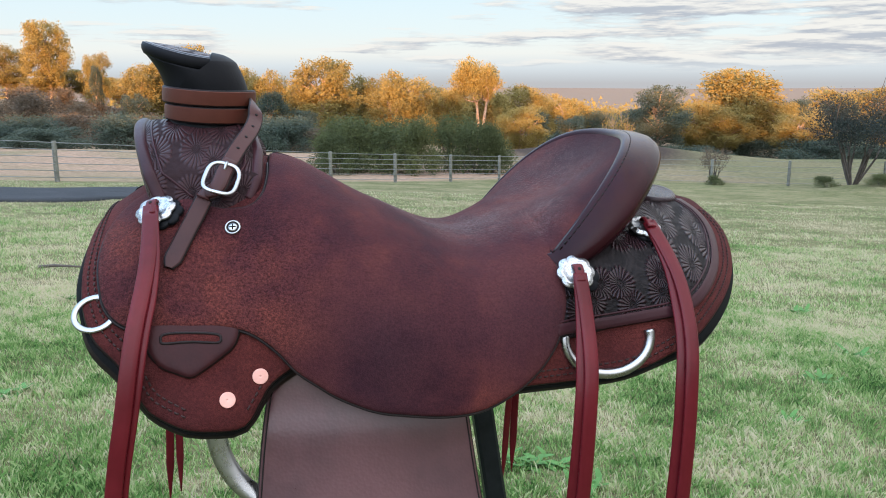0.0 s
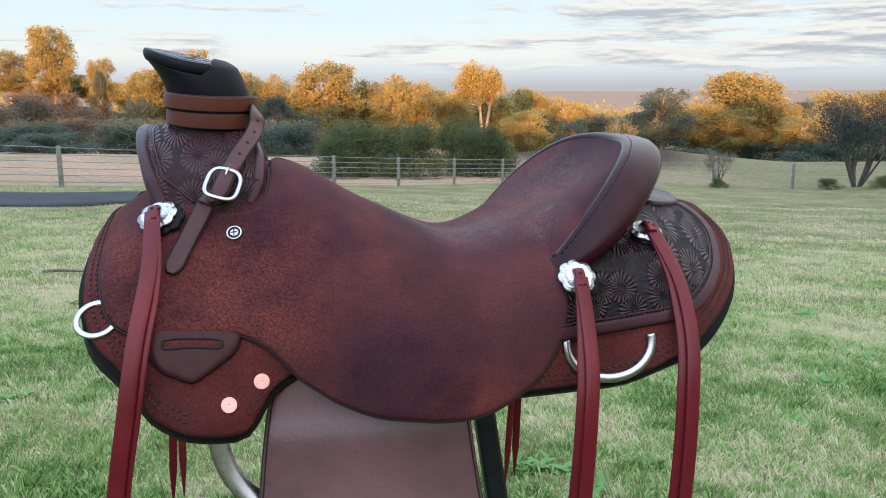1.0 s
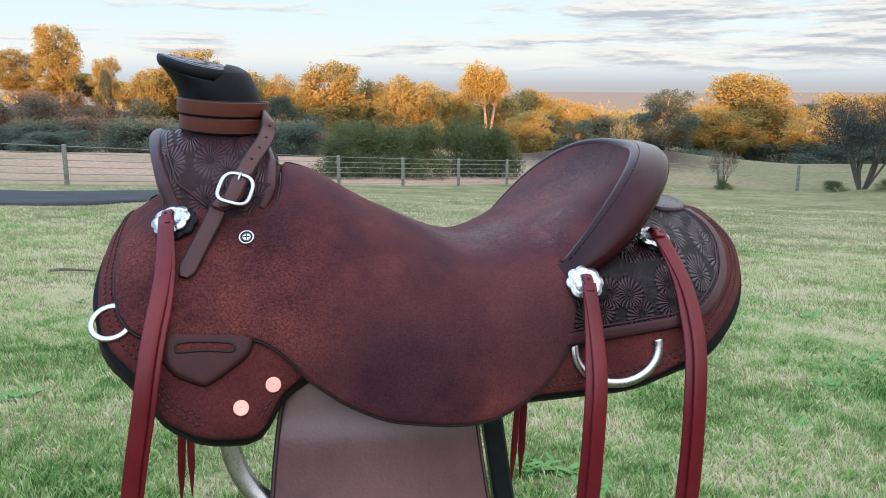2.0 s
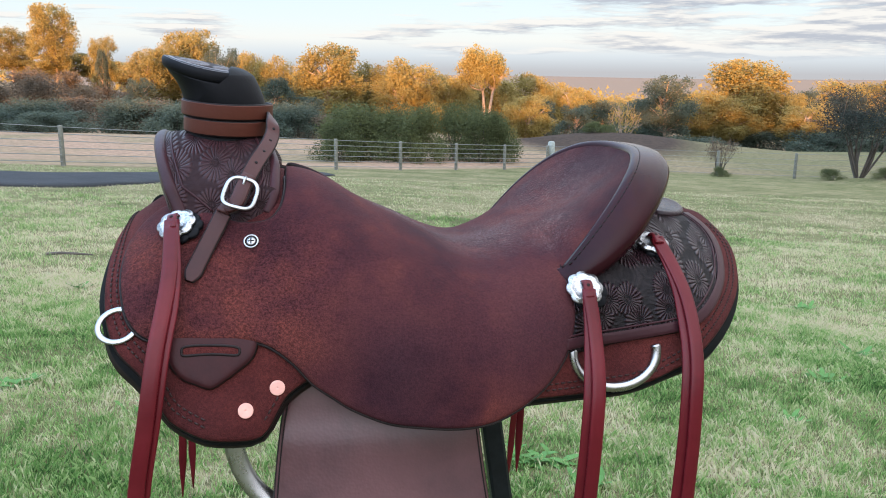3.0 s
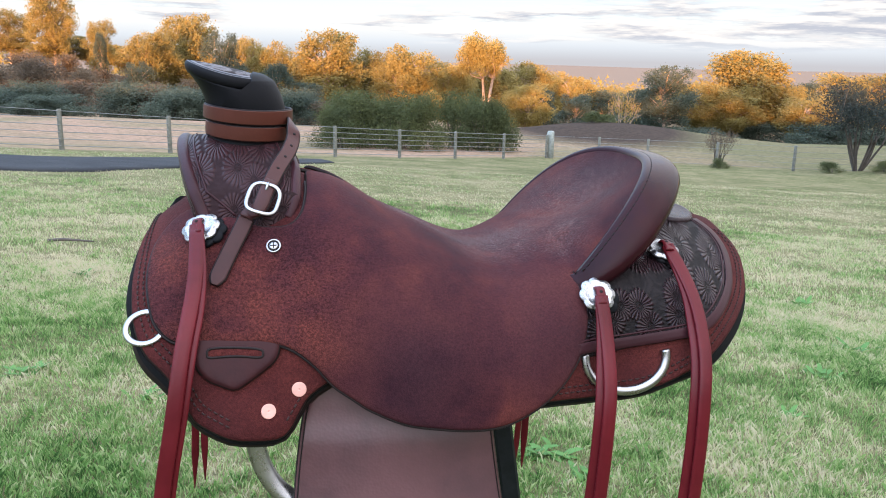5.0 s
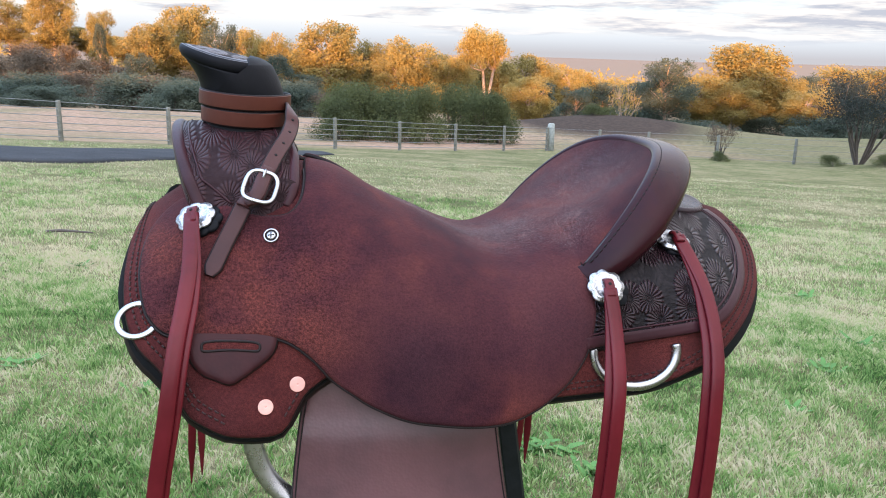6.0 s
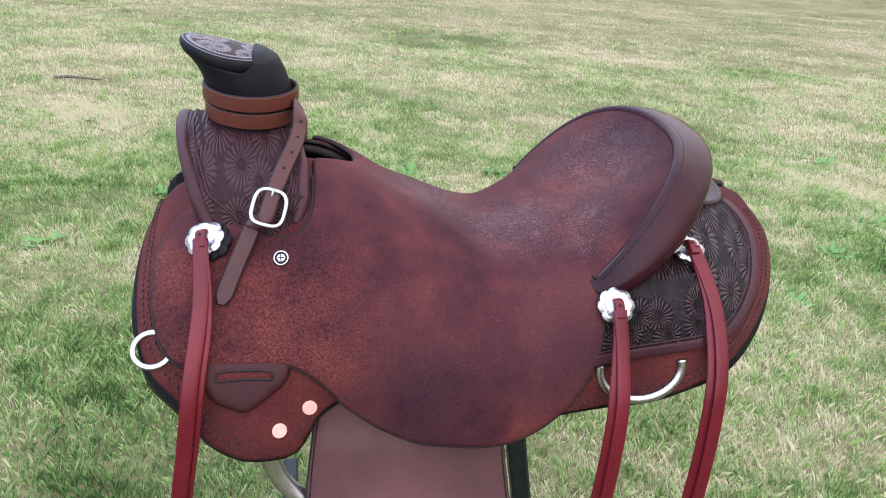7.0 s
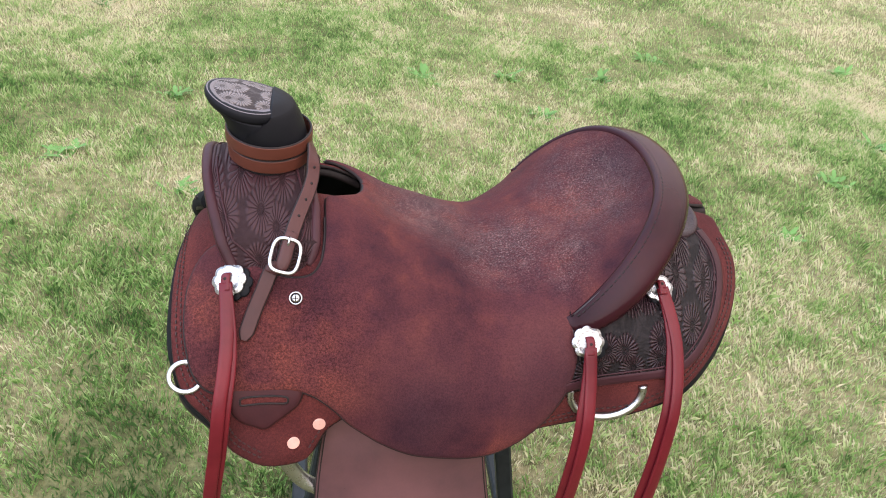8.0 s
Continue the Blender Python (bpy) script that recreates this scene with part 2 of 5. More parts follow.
def engraved(add, co):
    w = add("ShaderNodeTexVoronoi", Vector=co, Scale=620.0, _feature="DISTANCE_TO_EDGE").outputs["Distance"]
    n = noise_(add, co, 350.0, 3.0, 0.6)
    h = math_(add, "ADD", math_(add, "MULTIPLY", w, 1.2), math_(add, "MULTIPLY", n, 0.6))
    return dict(Base__Color=ramp(add, h, (0.30, (0.22, 0.22, 0.23)), (0.42, (0.46, 0.46, 0.47)), (0.8, (0.56, 0.56, 0.57))), Roughness=0.36, Metallic=1.0, Normal=bump(add, h, 0.45, 0.0006))


M["silver"] = material("engraved_silver", engraved)
M["copper"] = material("copper", plain((0.68, 0.36, 0.31), 0.5, 0.5, 0.08, 150.0, 0.0002))
M["thread"] = material("rust_thread", plain((0.022, 0.0075, 0.0065), 0.8))
# thread colour, also used for the shade in holes and screw grooves
M["dark_thread_and_shade"] = material("dark_thread_and_shade", plain((0.015, 0.012, 0.012), 0.8))
M["tube"] = material("black_steel_tube", plain((0.014, 0.017, 0.019), 0.42, 0.0, 0.3, 60.0))


# ---------------------------------------------------------------- mesh helpers
def spline(points, n, closed=False):
    """Catmull-Rom curve through a few control points, n points evenly along it."""
    p = np.array(points, float)
    if closed:
        q = np.vstack([p[-1], p, p[0], p[1]])
    else:
        q = np.vstack([2 * p[0] - p[1], p, 2 * p[-1] - p[-2]])
    fine = []
    for i in range(len(q) - 3):
        t = np.linspace(0, 1, 16, endpoint=False)[:, None]
        a, b, c, d = q[i], q[i + 1], q[i + 2], q[i + 3]
        fine.append(0.5 * (2 * b + (c - a) * t + (2 * a - 5 * b + 4 * c - d) * t ** 2 + (3 * b - a - 3 * c + d) * t ** 3))
    fine = np.vstack(fine + [q[-2][None]])
    run = np.r_[0, np.cumsum(np.linalg.norm(np.diff(fine, axis=0), axis=1))]
    at = np.linspace(0, run[-1], n + 1)[:-1] if closed else np.linspace(0, run[-1], n)
    return np.column_stack([np.interp(at, run, fine[:, k]) for k in range(fine.shape[1])])


def mesh_of(name, verts, faces, material_, smooth=True):
    me = bpy.data.meshes.new(name)
    me.from_pydata([tuple(map(float, v)) for v in verts], [], [tuple(map(int, f)) for f in faces])
    if smooth:
        me.shade_smooth()
    for m in material_ if isinstance(material_, (list, tuple)) else [material_]:
        me.materials.append(m)
    me.update()
    return me


def piece(name, verts, faces, material_, parent=None, label="", smooth=True, shift=(0, 0, 0), weld=0.0, angle=None):
    """One mesh object under a thing or part; shift brings saddle heights to the parent's base."""
    v = np.asarray(verts, float) + np.array(shift)
    me = mesh_of(name, v, faces, material_, smooth)
    bm = bmesh.new()
    bm.from_mesh(me)
    if weld:
        bmesh.ops.remove_doubles(bm, verts=bm.verts, dist=weld)
    bmesh.ops.recalc_face_normals(bm, faces=bm.faces)
    if angle:
        for e in bm.edges:
            if len(e.link_faces) == 2 and e.calc_face_angle(0) > radians(angle):
                e.smooth = False
    bm.to_mesh(me)
    bm.free()
    ob = new(name, me)
    if parent:
        ob.parent = parent
    if label:
        tagged(ob, label)
    return ob


def grid_faces(rows, cols, wrap=False, start=0):
    f = []
    for i in range(rows - 1):
        for j in range(cols if wrap else cols - 1):
            a, b = start + i * cols + j, start + i * cols + (j + 1) % cols
            f.append((a, b, b + cols, a + cols))
    return f


def frames_along(path, up):
    path = np.asarray(path, float)
    t = np.gradient(path, axis=0)
    t /= np.linalg.norm(t, axis=1)[:, None]
    up = np.broadcast_to(np.asarray(up, float), path.shape)
    n = up - (up * t).sum(1)[:, None] * t
    n /= np.linalg.norm(n, axis=1)[:, None]
    return t, n, np.cross(t, n)


def sweep(path, up, profile, close_path=False):
    """Profile: points (across, out) laid round the path, a closed loop."""
    t, n, b = frames_along(path, up)
    prof = np.asarray(profile, float)
    if prof.ndim == 2:
        prof = np.broadcast_to(prof, (len(path), *prof.shape))
    v = np.asarray(path)[:, None, :] + prof[:, :, 0, None] * b[:, None, :] + prof[:, :, 1, None] * n[:, None, :]
    k = prof.shape[1]
    f = grid_faces(len(path), k, True)
    if close_path:
        last = (len(path) - 1) * k
        f += [(last + j, last + (j + 1) % k, (j + 1) % k, j) for j in range(k)]
    else:
        f += [tuple(range(k)), tuple(reversed(range((len(path) - 1) * k, len(path) * k)))]
    return v.reshape(-1, 3), f


def circle(r, k=12, squash=1.0):
    a = np.linspace(0, 2 * np.pi, k, endpoint=False)
    return np.column_stack([r * np.cos(a), r * squash * np.sin(a)])


def band(width, thick, k=3):
    """Section of a strap with eased edges."""
    w, h, e = width / 2, thick, thick * 0.35
    return np.array([(-w + e, 0), (w - e, 0), (w, e), (w, h - e), (w - e, h), (w * 0.3, h * 1.06), (-w * 0.3, h * 1.06), (-w + e, h), (-w, h - e), (-w, e)])


def box_verts(p, q, a, b, ea, eb):
    """A square tube from p to q; a, b: half widths along the unit ways ea, eb."""
    p, q, ea, eb = (np.array(k, float) for k in (p, q, ea, eb))
    c = min(a, b) * 0.3
    ring = [(-a + c, -b), (a - c, -b), (a, -b + c), (a, b - c), (a - c, b), (-a + c, b), (-a, b - c), (-a, -b + c)]
    v = [e + x * ea + y * eb for e in (p, q) for x, y in ring]
    f = [(j, (j + 1) % 8, 8 + (j + 1) % 8, 8 + j) for j in range(8)] + [tuple(reversed(range(8))), tuple(range(8, 16))]
    return v, f


def thing(name, x, y, z, rz=0.0, label="", category="", group="", kind=""):
    ob = new(name)
    ob.matrix_basis = pose(x, y, z, 0, 0, rz)
    ob.empty_display_size = 0.1
    return tagged(ob, label, category, group, kind)


# ---------------------------------------------------------------- ground
def terrain(x, y):
    """Height of the land: a paddock falling away from the viewer to a wooded valley, an unseen rise behind."""
    x, y = np.asarray(x, float), np.asarray(y, float)
    xc = np.clip(x, -28, 28)
    yn = np.clip(y, -74, 42)
    near = 0.555 - 0.0386 * xc - 0.112 * yn + 0.00035 * np.maximum(yn, 0) ** 2 * (1 + 0.04 * xc)
    past = np.maximum(y - 42, 0)
    fall = -0.030 * np.minimum(past, 22) - 0.108 * np.clip(past - 22, 0, 53) - 0.030 * np.clip(past - 75, 0, 900)
    swell_left = 9.0 * np.exp(-(((x + 62) / 26) ** 2 + ((y - 125) / 34) ** 2))
    bank = 1.2 * np.exp(-(((x - 13) / 8) ** 2 + ((y - 66) / 9) ** 2))
    hummock = 0.45 * np.exp(-(((x - 19.5) / 2.2) ** 2 + ((y - 35) / 2.0) ** 2))
    far = np.clip((np.hypot(x, y) - 900) / 1400, 0, 1)
    roll_ = 22 * far * (0.5 + 0.5 * np.sin(x / 480.0 + 1.0) * np.cos(y / 900.0))
    small = 0.010 * np.sin(x * 1.7 + 0.6 * y) * np.cos(1.3 * y - 0.4 * x) * np.clip(np.hypot(x, y) / 3.0, 0, 1)
    return near + fall + swell_left + bank + hummock + roll_ + small


def ground_rings():
    r = np.r_[0.0, np.geomspace(0.5, 4600, 120)]
    a = np.linspace(0, 2 * np.pi, 240, endpoint=False)
    x, y = r[:, None] * np.cos(a), r[:, None] * np.sin(a)
    z = terrain(x, y)
    return np.stack([x, y, z], 2).reshape(-1, 3), grid_faces(len(r), len(a), True)


def grass_ground(add, co):
    s = add("ShaderNodeSeparateXYZ", Vector=co)
    wig = math_(add, "MULTIPLY", math_(add, "SUBTRACT", noise_(add, co, 0.9, 3.0), 0.5), 2.5)
    past_a = math_(add, "SUBTRACT", s.outputs[1], math_(add, "ADD", math_(add, "MULTIPLY", s.outputs[0], 1.06), 36.6))
    past_b = math_(add, "SUBTRACT", math_(add, "ADD", s.outputs[1], math_(add, "MULTIPLY", s.outputs[0], 0.25)), 43.2)
    past = math_(add, "ADD", math_(add, "MAXIMUM", past_a, past_b), wig)
    far = ramp(add, math_(add, "DIVIDE", past, 2.0, True), (0.1, (0, 0, 0)), (0.9, (1, 1, 1)))
    big = noise_(add, co, 0.55, 4.0, 0.6)
    mid = noise_(add, co, 3.2, 5.0, 0.65)
    fine = noise_(add, co, 38.0, 5.0, 0.75)
    f = math_(add, "ADD", math_(add, "MULTIPLY", math_(add, "SUBTRACT", math_(add, "ADD", big, mid), 1.0), 0.62), 0.5)
    lawn = ramp(add, f, (0.34, (0.082, 0.090, 0.039)), (0.5, (0.145, 0.139, 0.071)), (0.66, (0.230, 0.196, 0.124)))
    lawn = mixc(add, 1.0, lawn, ramp(add, fine, (0.32, (0.35, 0.40, 0.32)), (0.68, (1.5, 1.45, 1.4))), "MULTIPLY")
    dry = ramp(add, noise_(add, co, 0.12, 4.0), (0.4, (0.265, 0.180, 0.132)), (0.62, (0.185, 0.150, 0.095)))
    green = math_(add, "DIVIDE", math_(add, "SUBTRACT", s.outputs[0], 4.0), 14.0, True)
    dry = mixc(add, math_(add, "MULTIPLY", green, 0.75), dry, (0.095, 0.102, 0.050))
    wild = math_(add, "DIVIDE", math_(add, "SUBTRACT", s.outputs[1], 78.0), 30.0, True)
    dry = mixc(add, wild, dry, ramp(add, noise_(add, co, 0.02, 4.0), (0.4, (0.15, 0.105, 0.068)), (0.62, (0.25, 0.170, 0.105))))
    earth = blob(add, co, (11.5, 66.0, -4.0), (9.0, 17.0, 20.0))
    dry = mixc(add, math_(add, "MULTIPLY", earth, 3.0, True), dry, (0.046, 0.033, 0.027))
    dry = mixc(add, 1.0, dry, ramp(add, mid, (0.34, (0.62, 0.64, 0.60)), (0.66, (1.35, 1.30, 1.25))), "MULTIPLY")
    # distance haze over the plain is put into the ground's pinkish tan
    far_haze = math_(add, "DIVIDE", math_(add, "SUBTRACT", s.outputs[1], 420.0), 500.0, True)
    dry = mixc(add, far_haze, dry, (0.185, 0.135, 0.100))
    col = mixc(add, far, lawn, dry)
    return dict(Base__Color=col, Roughness=0.95, Normal=bump(add, fine, 0.8, 0.012), Specular__IOR__Level=0.08)


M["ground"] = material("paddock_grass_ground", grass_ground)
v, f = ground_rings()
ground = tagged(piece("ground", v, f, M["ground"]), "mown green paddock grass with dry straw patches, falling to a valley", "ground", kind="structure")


# ---------------------------------------------------------------- saddle: body surface
# Cross sections fall away from the spine; u runs from horn to cantle, s over the side from the spine down.
STATIONS = np.array([-0.40, -0.30, -0.20, -0.10, 0.0, 0.10, 0.20, 0.28, 0.37])
SPINE = np.array([1.164, 1.223, 1.226, 1.174, 1.1285, 1.152, 1.157, 1.162, 1.146])
ROUND = np.array([1.5, 1.28, 1.33, 1.78, 2.17, 2.02, 1.62, 0.94, 0.48])
DROP = np.array([0.367, 0.349, 0.336, 0.340, 0.330, 0.309, 0.341, 0.363, 0.371])
BASE_Z = 0.95
STEEP = radians(80)
U_AX, S_STEP = np.linspace(-0.42, 0.42, 169), 0.004


def station_curve(values, u):
    m = np.gradient(values, STATIONS)
    i = np.clip(np.searchsorted(STATIONS, u) - 1, 0, len(STATIONS) - 2)
    h = STATIONS[i + 1] - STATIONS[i]
    t = (np.clip(u, STATIONS[0], STATIONS[-1]) - STATIONS[i]) / h
    return (2 * t ** 3 - 3 * t ** 2 + 1) * values[i] + (t ** 3 - 2 * t ** 2 + t) * h * m[i] + (3 * t ** 2 - 2 * t ** 3) * values[i + 1] + (t ** 3 - t ** 2) * h * m[i + 1]


s_mid = (np.arange(125) + 0.5) * S_STEP
phi = STEEP * np.minimum(s_mid[None] / station_curve(DROP, U_AX)[:, None], 1) ** station_curve(ROUND, U_AX)[:, None]
ZERO = np.zeros((len(U_AX), 1))
V_TAB = np.hstack([ZERO, np.cumsum(np.cos(phi) * S_STEP, 1)])
Z_TAB = station_curve(SPINE, U_AX)[:, None] - np.hstack([ZERO, np.cumsum(np.sin(phi) * S_STEP, 1)])


def bilinear(tab, u, s):
    a = np.clip((u - U_AX[0]) / (U_AX[1] - U_AX[0]), 0, len(U_AX) - 1.001)
    b = np.clip(s / S_STEP, 0, tab.shape[1] - 1.001)
    i, j = a.astype(int), b.astype(int)
    p, q = a - i, b - j
    return (tab[i, j] * (1 - p) + tab[i + 1, j] * p) * (1 - q) + (tab[i, j + 1] * (1 - p) + tab[i + 1, j + 1] * p) * q


SETTLE_U = (-0.20, -0.13, -0.06, 0.0, 0.06, 0.10)
NARROW = (0.46, 0.45, 0.47, 0.56, 0.78, 1.0)
SADDLED = (0.010, 0.016, 0.010, 0.006, 0.004, 0.0)


def settle(p):
    """The off side sits narrower on the stand, and the seat dips along its spine."""
    p = np.array(p, float)
    v = -p[..., 1]
    p[..., 2] -= np.interp(p[..., 0], SETTLE_U, SADDLED) * np.where(v < 0, 1.0, np.exp(-(v / 0.06) ** 2))
    p[..., 1] = np.where(v < 0, p[..., 1] * np.interp(p[..., 0], SETTLE_U, NARROW), p[..., 1])
    return p


# where the leather is drawn in over the bars, and where the skirt's toe flares: u, s, their reaches, depth
HOLLOWS = ((-0.255, 0.235, 0.065, 0.070, 0.021), (0.150, 0.300, 0.120, 0.060, 0.023), (-0.280, 0.405, 0.050, 0.045, -0.016), (-0.070, 0.360, 0.110, 0.060, 0.010), (-0.350, 0.130, 0.050, 0.070, 0.016))


def hollow(u, s):
    return sum(d * np.exp(-((u - a) / ra) ** 2 - ((np.abs(s) - b) / rb) ** 2) for a, b, ra, rb, d in HOLLOWS)


def body(u, s, off=0.0, side=1):
    """Saddle-space points: x along the saddle, y across (near side negative), z up. off: out along the normal."""
    u, s = np.atleast_1d(np.asarray(u, float)), np.atleast_1d(np.asarray(s, float))
    u, s = np.broadcast_arrays(u, s)

    def at(a, b):
        sg = np.where(b < 0, -1.0, 1.0)
        return np.stack([a, -sg * bilinear(V_TAB, a, np.abs(b)), bilinear(Z_TAB, a, np.abs(b))], -1)
    p = at(u, s)
    du, ds = at(u + 0.006, s) - at(u - 0.006, s), at(u, s + 0.006) - at(u, s - 0.006)
    n = np.cross(ds, du)
    n /= np.linalg.norm(n, axis=-1)[..., None]
    n *= np.where((n * np.stack([0 * u, -np.sign(s + 1e-9), 1 + 0 * u], -1)).sum(-1) < 0, -1, 1)[..., None]
    p = p + n * np.broadcast_to(np.asarray(off, float) - 0.006, u.shape)[..., None]
    p = p + hollow(u, s)[..., None] * np.stack([0.19 + 0.95 * u, 0.94 + 0 * u, -0.30 + 0 * u], -1)
    if side < 0:
        p = p * np.array([1, -1, 1])
    return settle(p)


def body_normal(u, s):
    d = body(u, s, 0.016) - body(u, s, 0.006)
    n = np.cross(body(u + 0.005, s, 0.006) - body(u - 0.005, s, 0.006), body(u, s + 0.005, 0.006) - body(u, s - 0.005, 0.006))
    n = n * np.sign((n * d).sum(-1))[..., None]
    return (n / np.linalg.norm(n, axis=-1)[..., None])[0]


def flat_panel(outline, step, thick, free=None, closed_spline=True, dense=None):
    """Triangles inside an outline in (u, s); gives points, faces, the count of rim points and each point's depth of edge."""
    n = int(np.linalg.norm(np.diff(np.vstack([outline, outline[:1]]), axis=0), axis=1).sum() / step)
    rim = spline(outline, n, True) if closed_spline else np.asarray(outline, float)
    if dense is not None:
        rim = dense(rim)
    m = len(rim)
    lo, hi = rim.min(0), rim.max(0)
    gu, gs = np.meshgrid(np.arange(lo[0], hi[0], step), np.arange(lo[1], hi[1], step))
    gu = gu + (np.arange(gu.shape[0]) % 2)[:, None] * step / 2
    pts = np.column_stack([gu.ravel(), gs.ravel()])
    x0, y0 = rim[:, 0], rim[:, 1]
    x1, y1 = np.roll(x0, -1), np.roll(y0, -1)
    cross = (y0[None] > pts[:, 1, None]) != (y1[None] > pts[:, 1, None])
    xs = x0[None] + (pts[:, 1, None] - y0[None]) / np.where(y1 == y0, 1e-9, y1 - y0)[None] * (x1 - x0)[None]
    inside = (cross & (pts[:, 0, None] < xs)).sum(1) % 2 == 1
    pts = pts[inside]
    d = np.sqrt(((pts[:, None] - rim[None]) ** 2).sum(2)).min(1)
    pts = pts[d > step * 0.75]
    # rings just inside the edge, for its rounding
    tan = np.roll(rim, -1, 0) - np.roll(rim, 1, 0)
    nor = np.column_stack([-tan[:, 1], tan[:, 0]])
    nor /= np.maximum(np.linalg.norm(nor, axis=1), 1e-9)[:, None]
    area = (x0 * y1 - x1 * y0).sum()
    nor *= 1 if area > 0 else -1
    rings = np.vstack([rim + nor * thick * 0.35, rim + nor * thick])
    dr = np.sqrt(((rings[:, None] - rim[None]) ** 2).sum(2)).min(1)
    rings = rings[dr > np.r_[np.full(m, thick * 0.3), np.full(m, thick * 0.9)]]
    if len(pts):
        d2 = np.sqrt(((pts[:, None] - rings[None]) ** 2).sum(2)).min(1) if len(rings) else np.ones(len(pts))
        pts = pts[d2 > step * 0.45]
    allp = np.vstack([rim, rings, pts])
    loop = [(i, (i + 1) % m) for i in range(m)]
    res = geometry.delaunay_2d_cdt([Vector(p) for p in allp], loop, [], 1, 1e-6)
    p2 = np.array([tuple(p) for p in res[0]])
    faces = [tuple(t) for t in res[2]]
    src = rim if free is None else rim[free(rim)]
    depth = np.sqrt(((p2[:, None] - src[None]) ** 2).sum(2)).min(1)
    edge_of = {}
    for t in faces:
        for a, b in ((t[0], t[1]), (t[1], t[2]), (t[2], t[0])):
            key = (min(a, b), max(a, b))
            edge_of[key] = None if key in edge_of else (a, b)
    border = [e for e in edge_of.values() if e]
    return p2, faces, border, depth


def panel(name, outline, off, thick, material_, parent, side=1, label="", step=0.008, puff=0.0, backing=True):
    """A sheet of leather laid on the body, cut to an outline in (u, s), with rounded edges."""
    p2, faces, border, depth = flat_panel(outline, step, thick)
    q = np.clip(depth / thick, 0, 1)
    h = off + thick * (0.25 + 0.75 * np.sqrt(np.maximum(1 - (1 - q) ** 2, 0))) + puff * np.clip(depth / 0.03, 0, 1)
    top = body(p2[:, 0], p2[:, 1], h, side)
    low = body(p2[:, 0], p2[:, 1], off, side)
    n = len(p2)
    f = list(faces) + [(n + c, n + b, n + a) for a, b, c in faces] + [(a, n + a, n + b, b) for a, b in border]
    ob = piece(name, np.vstack([top, low]), f, [material_, M["cut"]], parent, label, shift=(0, 0, -BASE_Z))
    rimmed = depth < thick * 0.5
    dark_edge(ob, [all(rimmed[i % n] for i in t) for t in f])
    return ob


def dark_edge(ob, flags):
    """The cut edges of leather are dyed dark."""
    for p, flag in zip(ob.data.polygons, flags):
        if flag:
            p.material_index = 1


def stitch_row(name, path2, off, side, parent, material_, length=0.0040, gap=0.0030, r=0.0009):
    """A run of separate stitches along a line in (u, s)."""
    run = spline(path2, 900)
    acc = np.r_[0, np.cumsum(np.linalg.norm(np.diff(run, axis=0), axis=1))]
    verts, faces = [], []
    for a in np.arange(0.0, acc[-1] - length, length + gap):
        at = np.linspace(a, a + length, 4)
        uv = np.column_stack([np.interp(at, acc, run[:, 0]), np.interp(at, acc, run[:, 1])])
        p = body(uv[:, 0], uv[:, 1], off + np.array([-0.0004, 0.0006, 0.0006, -0.0004]), side)
        vv, ff = sweep(p, body_normal(uv[:1, 0], uv[:1, 1]) * np.array([1, side, 1]), circle(r, 5))
        faces += [tuple(i + len(verts) for i in t) for t in ff]
        verts += list(vv)
    return tagged(piece(name, verts, faces, material_, parent, shift=(0, 0, -BASE_Z)), kind="stuff")


SADDLE = thing("saddle", 0.0, 1.005, BASE_Z, 10.5, "dark brown rough-out leather western stock saddle on a black stand", "saddle")
DOWN = (0, 0, -BASE_Z)
FORK_AT, HORN_AT = (0.001, -0.009, -BASE_Z - 0.001), (0.004, -0.018, -BASE_Z)

# skirts with black lining, both sides
SKIRT = [(-0.366, 0.022), (-0.378, 0.06), (-0.384, 0.10), (-0.387, 0.14), (-0.386, 0.2), (-0.379, 0.252), (-0.366, 0.289), (-0.344, 0.324), (-0.325, 0.366), (-0.314, 0.382), (-0.289, 0.401),
         (-0.263, 0.408), (-0.240, 0.408), (-0.228, 0.398), (-0.220, 0.383), (-0.205, 0.362), (-0.16, 0.335), (-0.08, 0.325), (0.023, 0.323), (0.088, 0.331), (0.14, 0.331), (0.184, 0.316), (0.228, 0.287),
         (0.285, 0.222), (0.324, 0.158), (0.342, 0.093), (0.332, 0.045), (0.320, 0.012), (0.25, 0.01), (0.2, 0.012), (0.1, 0.03), (-0.1, 0.05), (-0.3, 0.05), (-0.345, 0.03)]
LINING = [(u * 1.0 + (-0.005 if u < -0.34 else 0.010 if u > 0.22 else 0.0), s + (0.0085 if s > 0.2 else 0.003 if s > 0.1 else 0.0)) for u, s in SKIRT]
